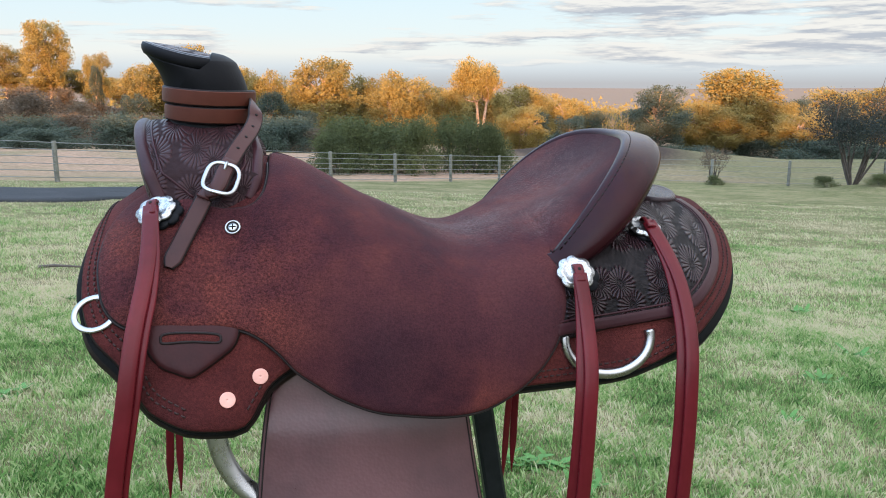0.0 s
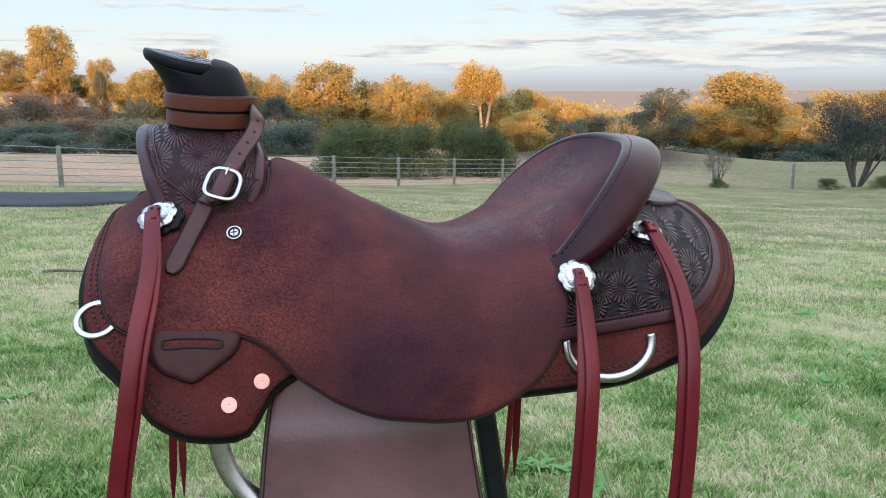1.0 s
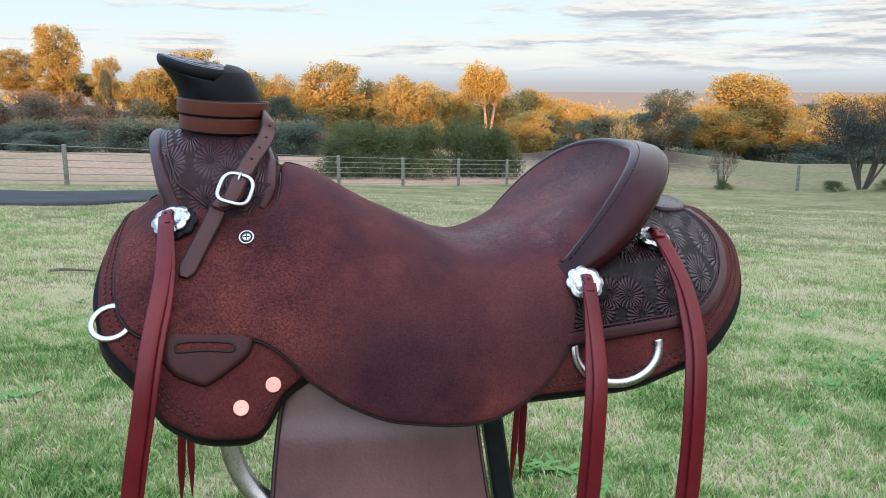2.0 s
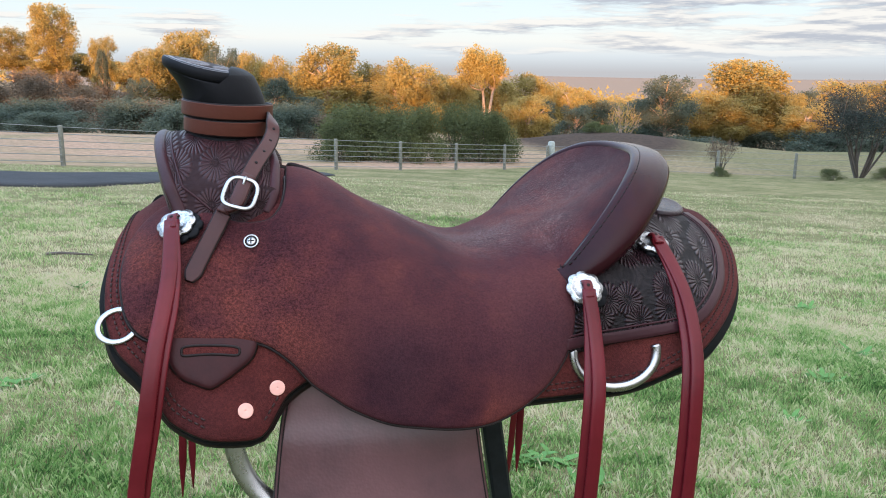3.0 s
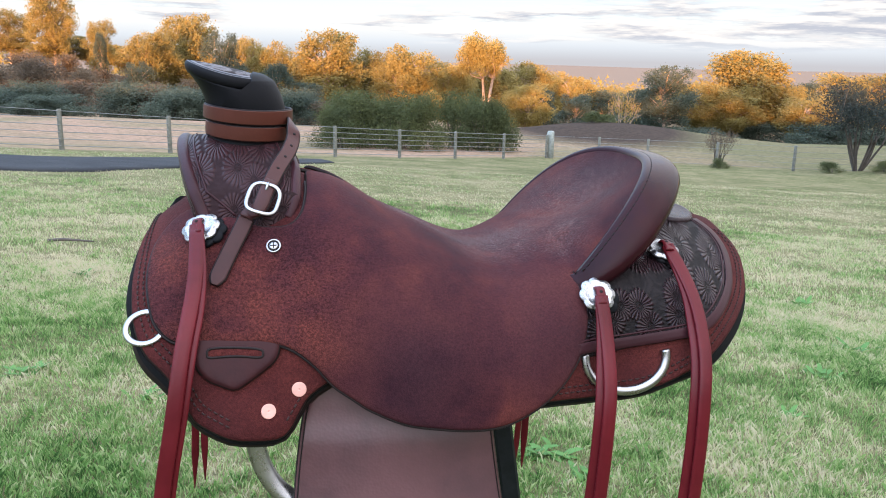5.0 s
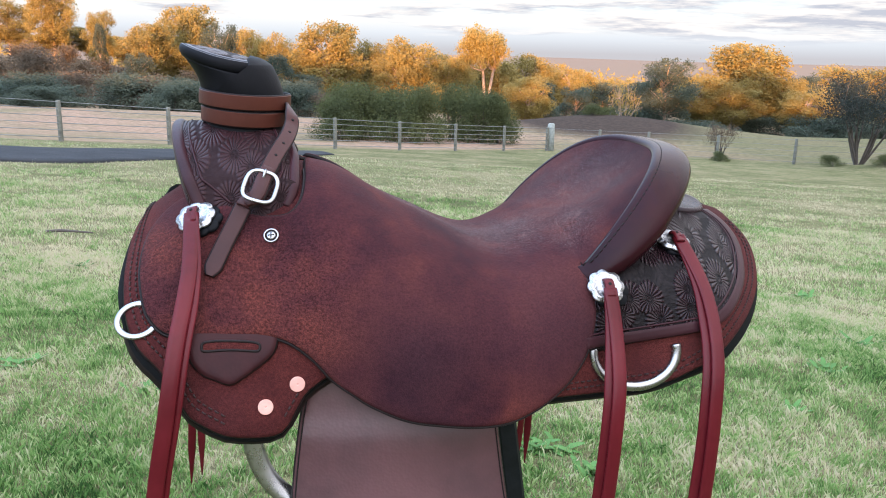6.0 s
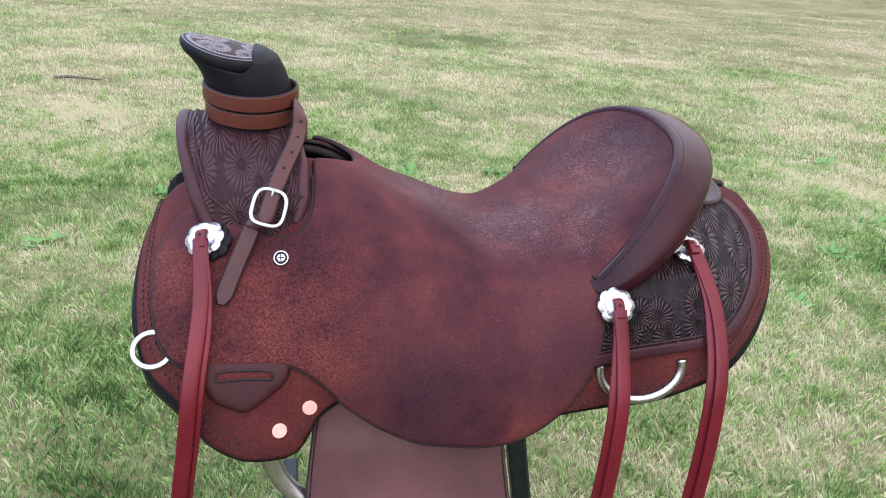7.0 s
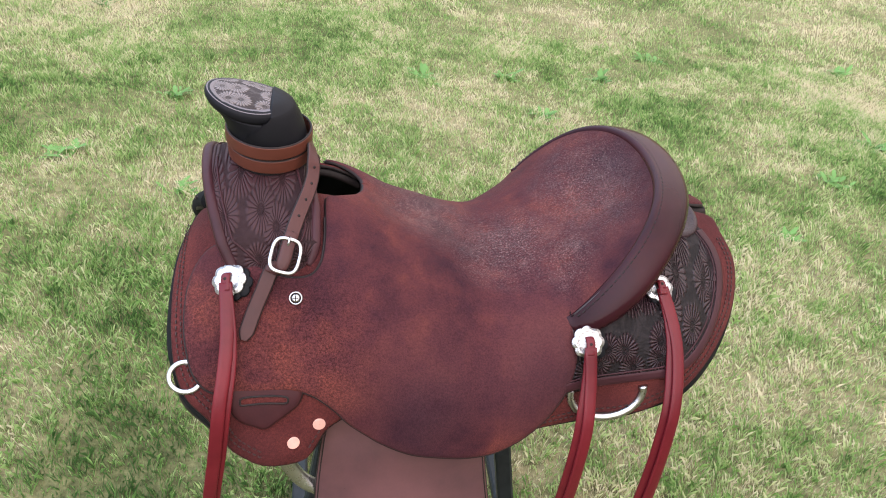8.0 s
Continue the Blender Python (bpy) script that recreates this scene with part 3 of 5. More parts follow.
for side in (1, -1):
    skirt = panel("skirt", SKIRT, 0.0, 0.005, M["skirt"], SADDLE, side, "reddish brown skirt with double rust stitching", 0.008)
    panel("lining", LINING, -0.012, 0.012, M["fleece"], skirt, side, "black skirt lining", 0.014)
    roll_line = spline([(-0.374 if side > 0 else -0.362, 0.02), (-0.385 if side > 0 else -0.374, 0.10), (-0.386, 0.2), (-0.376, 0.252), (-0.362, 0.29)], 60)
    v, f = sweep(body(roll_line[:, 0], roll_line[:, 1], -0.010 if side > 0 else -0.004, side), (1.0, 0.0, 0.3), circle(0.0105 if side > 0 else 0.0125, 12))
    piece("front_roll", v, f, M["fleece"], skirt, "thick black fleece at the front edge", shift=DOWN)
    front = [(-0.379, 0.045), (-0.380, 0.1), (-0.380, 0.2), (-0.373, 0.25), (-0.360, 0.285), (-0.338, 0.321), (-0.320, 0.361), (-0.308, 0.376), (-0.286, 0.393)]
    rear = [(-0.01, 0.316), (0.04, 0.318), (0.088, 0.324), (0.14, 0.324), (0.181, 0.310), (0.223, 0.282), (0.279, 0.218), (0.317, 0.156), (0.334, 0.095), (0.325, 0.05)]
    for k, inset in enumerate((0.0, 0.006)):
        for line in (front, rear):
            c = np.array([-0.25, 0.25]) if line is front else np.array([0.12, 0.12])
            moved = [tuple(np.array(q) + (c - np.array(q)) / np.linalg.norm(c - np.array(q)) * (inset + 0.0025)) for q in line]
            stitch_row("stitching", moved, 0.0052, side, skirt, M["thread"])
    stitch_row("stitching", [(-0.233, 0.389), (-0.227, 0.379), (-0.217, 0.362)], 0.0052, side, skirt, M["thread"])

# carved rear housings
HOUSING = [(0.07, 0.281), (0.132, 0.281), (0.185, 0.275), (0.220, 0.262), (0.254, 0.230), (0.288, 0.178), (0.307, 0.122), (0.307, 0.083), (0.293, 0.05), (0.280, 0.03), (0.26, 0.014), (0.2, 0.013), (0.13, 0.06), (0.075, 0.16), (0.06, 0.22)]
BORDER = [(0.07, 0.275), (0.132, 0.275), (0.184, 0.269), (0.217, 0.257), (0.249, 0.226), (0.282, 0.176), (0.3005, 0.122), (0.3005, 0.085), (0.288, 0.055)]
for side in (1, -1):
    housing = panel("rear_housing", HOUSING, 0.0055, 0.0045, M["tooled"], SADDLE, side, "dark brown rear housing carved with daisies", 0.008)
    rimv = spline(BORDER, 120)
    path = body(rimv[:, 0], rimv[:, 1], 0.0098, side)
    up = np.array([body_normal(a, b) for a, b in rimv]) * np.array([1, side, 1])
    v, f = sweep(path, up, band(0.0115, 0.0012))
    piece("border", v, f, M["edge"], housing, "plain smooth border of the housing", shift=DOWN)
    inner = spline([tuple(np.array(q) + (np.array((0.15, 0.14)) - np.array(q)) / np.linalg.norm(np.array((0.15, 0.14)) - np.array(q)) * 0.0085) for q in BORDER], 140)
    v, f = sweep(body(inner[:, 0], inner[:, 1], 0.0098, side), up[np.linspace(0, 119, 140).astype(int)], circle(0.0012, 6))
    piece("bead", v, f, M["edge"], housing, shift=DOWN)

# oval plate where the housings meet behind the cantle
a = np.linspace(0, 2 * np.pi, 48, endpoint=False)
rings = []
for k, (r, h) in enumerate(((1.0, 0.010), (1.0, 0.013), (0.93, 0.0148), (0.84, 0.0148), (0.80, 0.0138), (0.3, 0.0142), (0.02, 0.0142))):
    rings.append(body(0.258 + 0.034 * r * np.cos(a), 0.026 + 0.046 * r * np.sin(a), h - 0.001))
v = np.vstack(rings)
piece("housing_plate", v, grid_faces(len(rings), 48, True), M["plate"], SADDLE, "oval carved leather plate behind the cantle", shift=DOWN)

# latigo keeper with its slot
KEEPER = [(-0.320, 0.296), (-0.3205, 0.317), (-0.309, 0.338), (-0.294, 0.349), (-0.282, 0.3550), (-0.271, 0.351), (-0.255, 0.341), (-0.242, 0.330), (-0.237, 0.315), (-0.238, 0.300), (-0.28, 0.295)]
keeper = panel("latigo_keeper", KEEPER, 0.0055, 0.0050, M["keeper"], SADDLE, 1, "dark brown slotted leather latigo keeper", 0.005)
slot = [(-0.3065, 0.3145), (-0.3035, 0.3105), (-0.28, 0.3140), (-0.258, 0.3180), (-0.2545, 0.3220), (-0.258, 0.3255), (-0.28, 0.3220), (-0.3035, 0.3185)]
panel("slot", slot, 0.0096, 0.0011, M["skirt"], keeper, 1, "slot showing the skirt beneath", 0.004)
slot_rim = spline(slot, 60, True)
v, f = sweep(body(slot_rim[:, 0], slot_rim[:, 1], 0.0106), np.array([body_normal(p, q) for p, q in slot_rim]), circle(0.0013, 6), True)
piece("slot_edge", v, f, M["cut"], keeper, "dark edge of the slot", shift=DOWN)

# ---- seat with its front and side jockeys, one skin from flap over the spine to flap
SEAT_OFF, SEAT_T, CANTLE_U, CANTLE_S = 0.006, 0.005, 0.085, 0.186
SEAT = [(-0.164, 0.0), (-0.166, 0.02), (-0.176, 0.042), (-0.194, 0.058), (-0.208, 0.065), (-0.2105, 0.074), (-0.2105, 0.10), (-0.211, 0.135), (-0.216, 0.166), (-0.230, 0.184), (-0.258, 0.184), (-0.290, 0.163), (-0.318, 0.136), (-0.335, 0.126), (-0.352, 0.136),
        (-0.364, 0.162), (-0.3675, 0.205), (-0.362, 0.245), (-0.355, 0.268), (-0.341, 0.289), (-0.322, 0.3000), (-0.285, 0.3095), (-0.25, 0.3135), (-0.227, 0.320), (-0.205, 0.335), (-0.187, 0.352), (-0.167, 0.362), (-0.147, 0.369),
        (-0.112, 0.372), (-0.07, 0.364), (-0.027, 0.349), (0.008, 0.332), (0.040, 0.315), (0.060, 0.299), (0.075, 0.279), (0.085, 0.255), (0.088, 0.232), (0.086, 0.205), (0.085, 0.186)]
half = spline(SEAT, 230)
seam = np.linspace(1, 0, 25)[1:-1]
half = np.vstack([half, np.column_stack([np.full(23, CANTLE_U), CANTLE_S * seam]), np.column_stack([np.linspace(CANTLE_U, -0.164, 30)[:-1], np.zeros(29)])])


def free_edge(r):
    return ~((r[:, 1] < 1e-4) & (r[:, 0] > -0.163)) & ~((np.abs(r[:, 0] - CANTLE_U) < 1e-4) & (r[:, 1] < 0.182))


p2, faces, border, depth = flat_panel(half, 0.0085, SEAT_T, free_edge, False)


def seat_lift(u, s):
    """Padding of the seat over the tree, and the flaps' slight outward spring."""
    return 0.009 * np.clip((s - 0.24) / 0.12, 0, 1) ** 2 * np.exp(-(((u + 0.07) / 0.12) ** 2))


q = np.clip(depth / SEAT_T, 0, 1)
h = SEAT_OFF + seat_lift(p2[:, 0], p2[:, 1]) + SEAT_T * (0.2 + 0.8 * np.sqrt(np.maximum(1 - (1 - q) ** 2, 0)))
verts, fac = [], []
for side in (1, -1):
    n0 = len(verts)
    verts += list(body(p2[:, 0], p2[:, 1], h, side))
    n1 = len(verts)
    verts += list(body(p2[:, 0], p2[:, 1], h - SEAT_T * (0.35 + 0.65 * q), side))
    fac += [tuple(n0 + i for i in t) for t in faces]
    fr = set(np.nonzero(depth < 1e-5)[0])
    fac += [(n0 + b, n0 + a, n1 + a, n1 + b) for a, b in border if a in fr and b in fr]
    fac += [tuple(n1 + i for i in reversed(t)) for t in faces if all(depth[i] < 0.03 for i in t)]


def rim_point(th):
    """The cantle's stitched edge; th from one corner (-90 degrees) over the back to the other."""
    c, s = np.maximum(np.cos(th), 0), np.sin(th)
    b0 = body(np.full_like(th, CANTLE_U), CANTLE_S * s, SEAT_OFF + SEAT_T + seat_lift(CANTLE_U, CANTLE_S * s))
    return b0 + np.stack([0.131 * c, 0 * c, 1.237 - 1.150 + 0 * c], -1) * np.stack([0 * c + 1, c, 1 - (1 - c) ** 1.8], -1)


th = np.linspace(-np.pi / 2, np.pi / 2, 61)
tt = np.linspace(0, 1, 25)
rows = []
for t in tt:
    s = CANTLE_S * t * np.sin(th)
    b0 = body(np.full_like(th, CANTLE_U), s, SEAT_OFF + SEAT_T + seat_lift(CANTLE_U, s))
    c = np.maximum(np.cos(th), 0)
    rise = rim_point(th)[:, 2] - body(np.full_like(th, CANTLE_U), CANTLE_S * np.sin(th), SEAT_OFF + SEAT_T + seat_lift(CANTLE_U, CANTLE_S * np.sin(th)))[:, 2]
    rows.append(b0 + np.stack([0.131 * t * c, 0 * c, rise * t ** 2.1 + 0.012 * c * t * (1 - t)], -1))
n0 = len(verts)
verts += list(np.vstack(rows))
fac += grid_faces(len(tt), len(th), False, n0)
seat = piece("seat", verts, fac, [M["seat"], M["cut"]], SADDLE, "rough-out brown leather seat and side jockeys, rubbed, with sky glints in its pale specks", shift=DOWN)
one = len(p2)
dark_edge(seat, [all(i < 4 * one and depth[i % one] < SEAT_T * 0.5 for i in t) for t in fac])
bm = bmesh.new()
bm.from_mesh(seat.data)
bmesh.ops.remove_doubles(bm, verts=bm.verts, dist=0.0004)
bm.to_mesh(seat.data)
bm.free()

for side in (1, -1):
    line = half[26:222]
    v, f = sweep(body(line[:, 0], line[:, 1], SEAT_OFF + 0.0014 + seat_lift(line[:, 0], line[:, 1]), side), np.array([body_normal(a_, b_) for a_, b_ in line]) * np.array([1, side, 1]), circle(0.0013, 6))
    piece("jockey_edge", v, f, M["cut"], seat, "dark burnished edge of the jockey", shift=DOWN)

# ---- rolled cantle binding
th = np.linspace(-radians(97), radians(97), 90)
rim = rim_point(np.clip(th, -np.pi / 2, np.pi / 2))
over = np.maximum(np.abs(th) - np.pi / 2, 0)
rim = rim + np.stack([-over * 0.06, 0 * over, -over * 0.02], -1)
out = np.stack([np.cos(th) * 0.9 + 0.12, -np.sin(th) * 0.75, -0.18 - 0.50 * np.sin(th) ** 2], -1)
t, b, n = frames_along(rim, out)
n = n * np.where(n[:, 2] < 0, -1, 1)[:, None]
w = 0.050 - 0.006 * np.sin(th) ** 2
w = w * np.sqrt(np.clip(1 - (np.maximum(np.abs(th) - radians(64), 0) / radians(33.4)) ** 2, 0.004, 1))
shape = np.array([(-0.06, -0.002), (0.0, 0.0028), (0.10, 0.0040), (0.3, 0.0052), (0.5, 0.0060), (0.7, 0.0050), (0.86, 0.001), (0.96, -0.005), (1.0, -0.0135), (0.96, -0.0215), (0.85, -0.027), (0.6, -0.028), (0.2, -0.022), (-0.02, -0.012)])
thin = np.clip(w / 0.05, 0.12, 1)
v = rim[:, None] + (w[:, None] * shape[None, :, 0])[..., None] * b[:, None] + (thin[:, None] * shape[None, :, 1])[..., None] * n[:, None]
k = len(shape)
f = grid_faces(len(th), k, True) + [tuple(range(k)), tuple(reversed(range((len(th) - 1) * k, len(th) * k)))]
roll = piece("cantle_roll", v.reshape(-1, 3), f, M["roll"], SADDLE, "smooth dark brown rolled cantle binding", shift=DOWN)
# welt along the seat's edge, and the dark stitches beside it
welt = rim[3:-3] + b[3:-3] * 0.0015 + n[3:-3] * 0.0012
v, f = sweep(welt, n[3:-3], circle(0.0015, 8))
piece("welt", v, f, M["welt"], roll, "greyish worn edge of the binding", shift=DOWN)
line = rim[4:-4] + b[4:-4] * np.minimum(0.2 * w[4:-4], 0.0066)[:, None] + n[4:-4] * 0.0036
fine = spline(line, 700)
acc = np.r_[0, np.cumsum(np.linalg.norm(np.diff(fine, axis=0), axis=1))]
nf = np.column_stack([np.interp(np.linspace(0, 1, 700), np.linspace(0, 1, len(n) - 8), n[4:-4, c]) for c in range(3)])
verts, fac = [], []
for a0 in np.arange(0, acc[-1] - 0.005, 0.0075):
    i = np.searchsorted(acc, (a0, a0 + 0.005))
    if i[1] - i[0] < 2:
        continue
    vv, ff = sweep(fine[i[0]:i[1]], nf[i[0]:i[1]], circle(0.0009, 5))
    fac += [tuple(j + len(verts) for j in x) for x in ff]
    verts += list(vv)
tagged(piece("stitching", verts, fac, M["dark_thread_and_shade"], roll, shift=DOWN), kind="stuff")
# back of the cantle
th2 = np.linspace(-radians(82), radians(82), 50)
r2 = rim_point(th2)
top = r2 + np.stack([0.018 * np.cos(th2), -0.012 * np.sin(th2), -0.016 + 0 * th2], -1)
low = np.stack([r2[:, 0] + 0.014 * np.cos(th2), r2[:, 1] * 0.94, np.minimum(r2[:, 2] - 0.02, 1.10 + 0 * th2)], -1)
v = np.vstack([top, 0.6 * top + 0.4 * low, 0.3 * top + 0.7 * low, low])
piece("cantle_back", v, grid_faces(4, 50), M["edge"], SADDLE, "dark leather back of the cantle", shift=DOWN)

# ---- fork with carved cover
vs = np.linspace(-0.205, 0.205, 83)
us = np.linspace(0, 1, 37)


def fork_z(u, v):
    return 1.2625 - 2.95 * v ** 2 + 0.06 * np.minimum(u + 0.30, 0)


def fork_edges(v):
    a = np.abs(v)
    front = -0.355 + 1.42 * a ** 2
    rear = -0.2345 + 0.20 * np.minimum(a, 0.09) - 9.0 * np.maximum(a - 0.12, 0) ** 2
    return front, rear


def off_side(p):
    p = np.array(p, float)
    # the near foot of the fork tucks in under the jockey
    p[:, 1] = np.where(p[:, 1] > 0, p[:, 1] * 0.46, np.where(p[:, 1] < -0.13, -0.13 + (p[:, 1] + 0.13) * 0.55, p[:, 1]))
    return p


fr, re = fork_edges(vs)
uu = fr[None] + us[:, None] * (re - fr)[None]
edge = np.minimum(us, 1 - us)[:, None] * (re - fr)[None]
zz = fork_z(uu, vs[None]) - 0.006 * (1 - np.clip(edge / 0.012, 0, 1)) ** 2 - 0.010 * (1 - np.clip((re[None] - uu) / 0.03, 0, 1)) ** 2 * (np.abs(vs[None]) < 0.13)
topv = off_side(np.stack([uu, -np.broadcast_to(vs, uu.shape), zz], -1).reshape(-1, 3))
inv = topv * np.array([1, 0.93, 1]) - np.array([0, 0, 0.016])
nn = len(topv)
f = grid_faces(37, 83) + [tuple(nn + i for i in reversed(t)) for t in grid_faces(37, 83)]
for i in (0, 36):
    f += [(i * 83 + j, i * 83 + j + 1, nn + i * 83 + j + 1, nn + i * 83 + j) for j in range(82)]
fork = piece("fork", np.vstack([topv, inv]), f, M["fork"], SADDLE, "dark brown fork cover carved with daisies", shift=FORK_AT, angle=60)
for nm, ed, wd, lift in (("front_binding", 0, 0.013, 0.002), ("rear_binding", 1, 0.012, 0.001)):
    vv_ = np.linspace(-0.172, 0.172, 90) if ed == 0 else np.linspace(0.062, 0.152, 50)
    e0, e1 = fork_edges(vv_)
    ue = (e0 + 0.005) if ed == 0 else (e1 - 0.005)
    path = np.stack([ue, -vv_, fork_z(ue, vv_) - 0.004 + lift - (0.0 if ed == 0 else 0.006)], -1)
    path = off_side(path)
    t, nn_, bb = frames_along(path, np.stack([0 * vv_ - (0.25 if ed == 0 else -0.2), -6.7 * vv_ * 1.0, 1 + 0 * vv_], -1))
    v, f = sweep(path, nn_, np.column_stack([circle(wd / 2, 12)[:, 0], circle(0.0045, 12)[:, 1]]))
    piece(nm, v, f, M["edge"], fork, "smooth burnished leather edge", shift=FORK_AT)
for side in (1, -1):
    vl = np.linspace(0.02, 0.158, 60)
    e0, e1 = fork_edges(vl)
    for ue in (e0 + 0.017 + 0.02 * np.clip((vl - 0.13) / 0.03, 0, 1), e1 - 0.017 - 0.012 * np.clip((vl - 0.12) / 0.04, 0, 1)):
        path = off_side(np.stack([ue, -side * vl, fork_z(ue, vl) + 0.0004 - 0.010 * (1 - np.clip((e1 - ue) / 0.03, 0, 1)) ** 2 * (vl < 0.13)], -1))
        v, f = sweep(path, (0, -0.5 * side, 1), circle(0.0013, 6))
        piece("bead", v, f, M["edge"], fork, "raised line beside the carving", shift=FORK_AT)
# black sheet put in as the darkness seen through the opening behind the fork
v = np.vstack([np.stack([uu_, -vs[10:73], fork_z(-0.23, vs[10:73]) - 0.085 - dz], -1) for uu_, dz in ((np.full(63, -0.29), 0.0), (np.full(63, -0.22), 0.012), (np.full(63, -0.14), 0.05))])
piece("tree_core", off_side(v), grid_faces(3, 63), M["fleece"], SADDLE, "black sheet put in as the dark inside of the hand hole", shift=DOWN)

# ---- horn
ang = np.linspace(0, 2 * np.pi, 48, endpoint=False)


def ellipse(cu, z, a, b, tilt, sag=0.0):
    """A ring round the horn; tilt lifts its front edge."""
    return np.stack([cu + a * np.cos(ang), b * np.sin(ang), z - a * np.cos(ang) * math.tan(radians(tilt)) - sag * np.sin(ang) ** 2], -1)


def loft(rings, cap=True):
    n = rings[0].shape[0]
    f = grid_faces(len(rings), n, True)
    if cap:
        f += [tuple(reversed(range(n))), tuple(range((len(rings) - 1) * n, len(rings) * n))]
    return np.vstack(rings), f


v, f = loft([ellipse(-0.278, z, r, r * 1.02, 3) for z, r in ((1.235, 0.052), (1.25, 0.047), (1.262, 0.0440), (1.30, 0.0400))])
horn = piece("horn", v, f, M["black"], SADDLE, "saddle horn with black hide wrap", shift=HORN_AT)
rings = []
for k in np.linspace(0, 1, 14):
    e = k ** 1.6
    cu = -0.2805 + e * (-0.2965 + 0.2805)
    rings.append(ellipse(cu, 1.284 + k * (1.3220 - 1.284), 0.0465 + 0.0015 * e - 0.003 * math.sin(k * 3.14), 0.0445 - 0.001 * e, 4 + 8.5 * k, 0.0050 * k * k))
v, f = loft(rings)
piece("wrap", v, f, M["black"], horn, "matt black hide wrap round the horn neck", shift=HORN_AT)
for zz_, tl in ((1.3045, 7.5),):
    line_ = ellipse(-0.2835, zz_, 0.0448, 0.0440, tl, 0.0025)
    v, f = sweep(line_, (0, 0, 1), circle(0.0010, 6), True)
    piece("wrap_edge", v, f, M["black"], horn, "edge of the hide wrap", shift=HORN_AT)
# cap: rounded rim, carved top, wrap carried over its back
capz, capu, ca, cb, ct, csag = 1.3310, -0.2985, 0.0485, 0.0440, 12.5, 0.0050


def cap_ring(scale, dz):
    return ellipse(capu, capz + dz, ca * scale, cb * scale, ct, csag * scale ** 2)


v, f = loft([cap_ring(s, d) for s, d in ((0.90, -0.010), (0.98, -0.0085), (1.02, -0.004), (1.02, 0.0005), (0.985, 0.0040), (0.90, 0.005))])
cap = piece("cap", v, f, M["black"], horn, "dark rolled rim of the horn cap", shift=HORN_AT)
rr = [cap_ring(s, 0.0042 + 0.0030 * (1 - s ** 2)) for s in (0.965, 0.93, 0.80, 0.785, 0.77, 0.55, 0.3, 0.02)]
rr[3] = rr[3] - np.array([0, 0, 0.0008])
v, f = loft(rr, False)
top_ob = piece("cap_top", v, f, [M["cap"], M["cap_band"]], cap, "carved leather on the horn cap, sky sheen put into its pale colour", shift=HORN_AT)
dark_edge(top_ob, [max(t) < 144 for t in f])
# hood of hide over the back quarter, running down into the wrap
hood, xl = [], 0.56
spread = math.acos(xl / 1.07)
for g in np.linspace(-spread, spread, 31):
    cg, sg_ = math.cos(g), math.sin(g)
    row = []
    for q in np.linspace(0, 1, 12):
        r = xl / cg * (1 - q) + 1.07 * q
        row.append((capu + ca * r * cg, cb * r * sg_, capz - ca * r * cg * math.tan(radians(ct)) - csag * (r * sg_) ** 2 + 0.0088 * (1 - max(r - 0.72, 0) ** 2 * 5.2)))
    end_z = row[-1][2]
    for q in np.linspace(0.12, 1, 10):
        turn = g * (1 + 1.05 * q)
        cu_, ra, rb = capu + (-0.2825 - capu) * q, ca * 1.07 + (0.0490 - ca * 1.07) * q, cb * 1.07 + (0.0474 - cb * 1.07) * q
        fat = 1 + 0.04 * math.sin(q * math.pi)
        foot_z = 1.2830 + 0.012 * (g / spread) ** 2
        row.append((cu_ + ra * fat * math.cos(turn), rb * fat * math.sin(turn), end_z + (foot_z - end_z) * q))
    hood.append(row)
v = np.array(hood).reshape(-1, 3)
m_ = len(v)
inner_ = v + (np.array([capu, 0, 1.305]) - v) * 0.10
rim_faces = [(22 * j, 22 * j + 22, m_ + 22 * j + 22, m_ + 22 * j) for j in range(30)]
piece("wrap_tail", np.vstack([v, inner_]), grid_faces(31, 22) + [tuple(m_ + i for i in reversed(t)) for t in grid_faces(31, 22)] + rim_faces, M["black"], horn, "black hide folded over the back of the cap", shift=HORN_AT)

# ---- horn strap: two turns, then down over the fork to its buckle and keeper end
strap = None
for nm, z0, r0, tl in (("horn_strap", 1.2780, 0.0480, 3.5), ("strap_turn", 1.2592, 0.0465, 3.5)):
    ring = ellipse(-0.278, z0 + 0.008, r0, r0 * 1.06, tl, 0.002)
    v, f = sweep(ring, ring - np.array([-0.278, 0, z0 + 0.008]), band(0.0165, 0.0032), True)
    made = piece(nm, v, f, M["strap"], strap or SADDLE, "brown leather strap wound twice round the horn", shift=HORN_AT, angle=40)
    strap = strap or made
    v, f = sweep(ring, ring - np.array([-0.278, 0, z0 + 0.008]), band(0.0182, 0.0026), True)
    piece("strap_edge", v, f, M["cut"], strap, "black dyed edge of the strap", shift=HORN_AT)
low = [body(u, s, o)[0] for u, s, o in ((-0.268, 0.178, 0.0165), (-0.277, 0.198, 0.0145), (-0.288, 0.222, 0.0125), (-0.300, 0.250, 0.0125))]
ctrl = [(-0.2305, -0.004, 1.2780), (-0.2260, -0.028, 1.2765), (-0.2240, -0.048, 1.271), (-0.2240, -0.064, 1.2615), (-0.229, -0.085, 1.2495), (-0.240, -0.112, 1.2345), (-0.252, -0.142, 1.2135), (-0.259, -0.160, 1.198)]
ctrl = [(x + 0.001, y - (0.014 if z > 1.27 else 0.007), z - 0.001) for x, y, z in ctrl] + [tuple(p) for p in low]
path = spline(ctrl, 90)
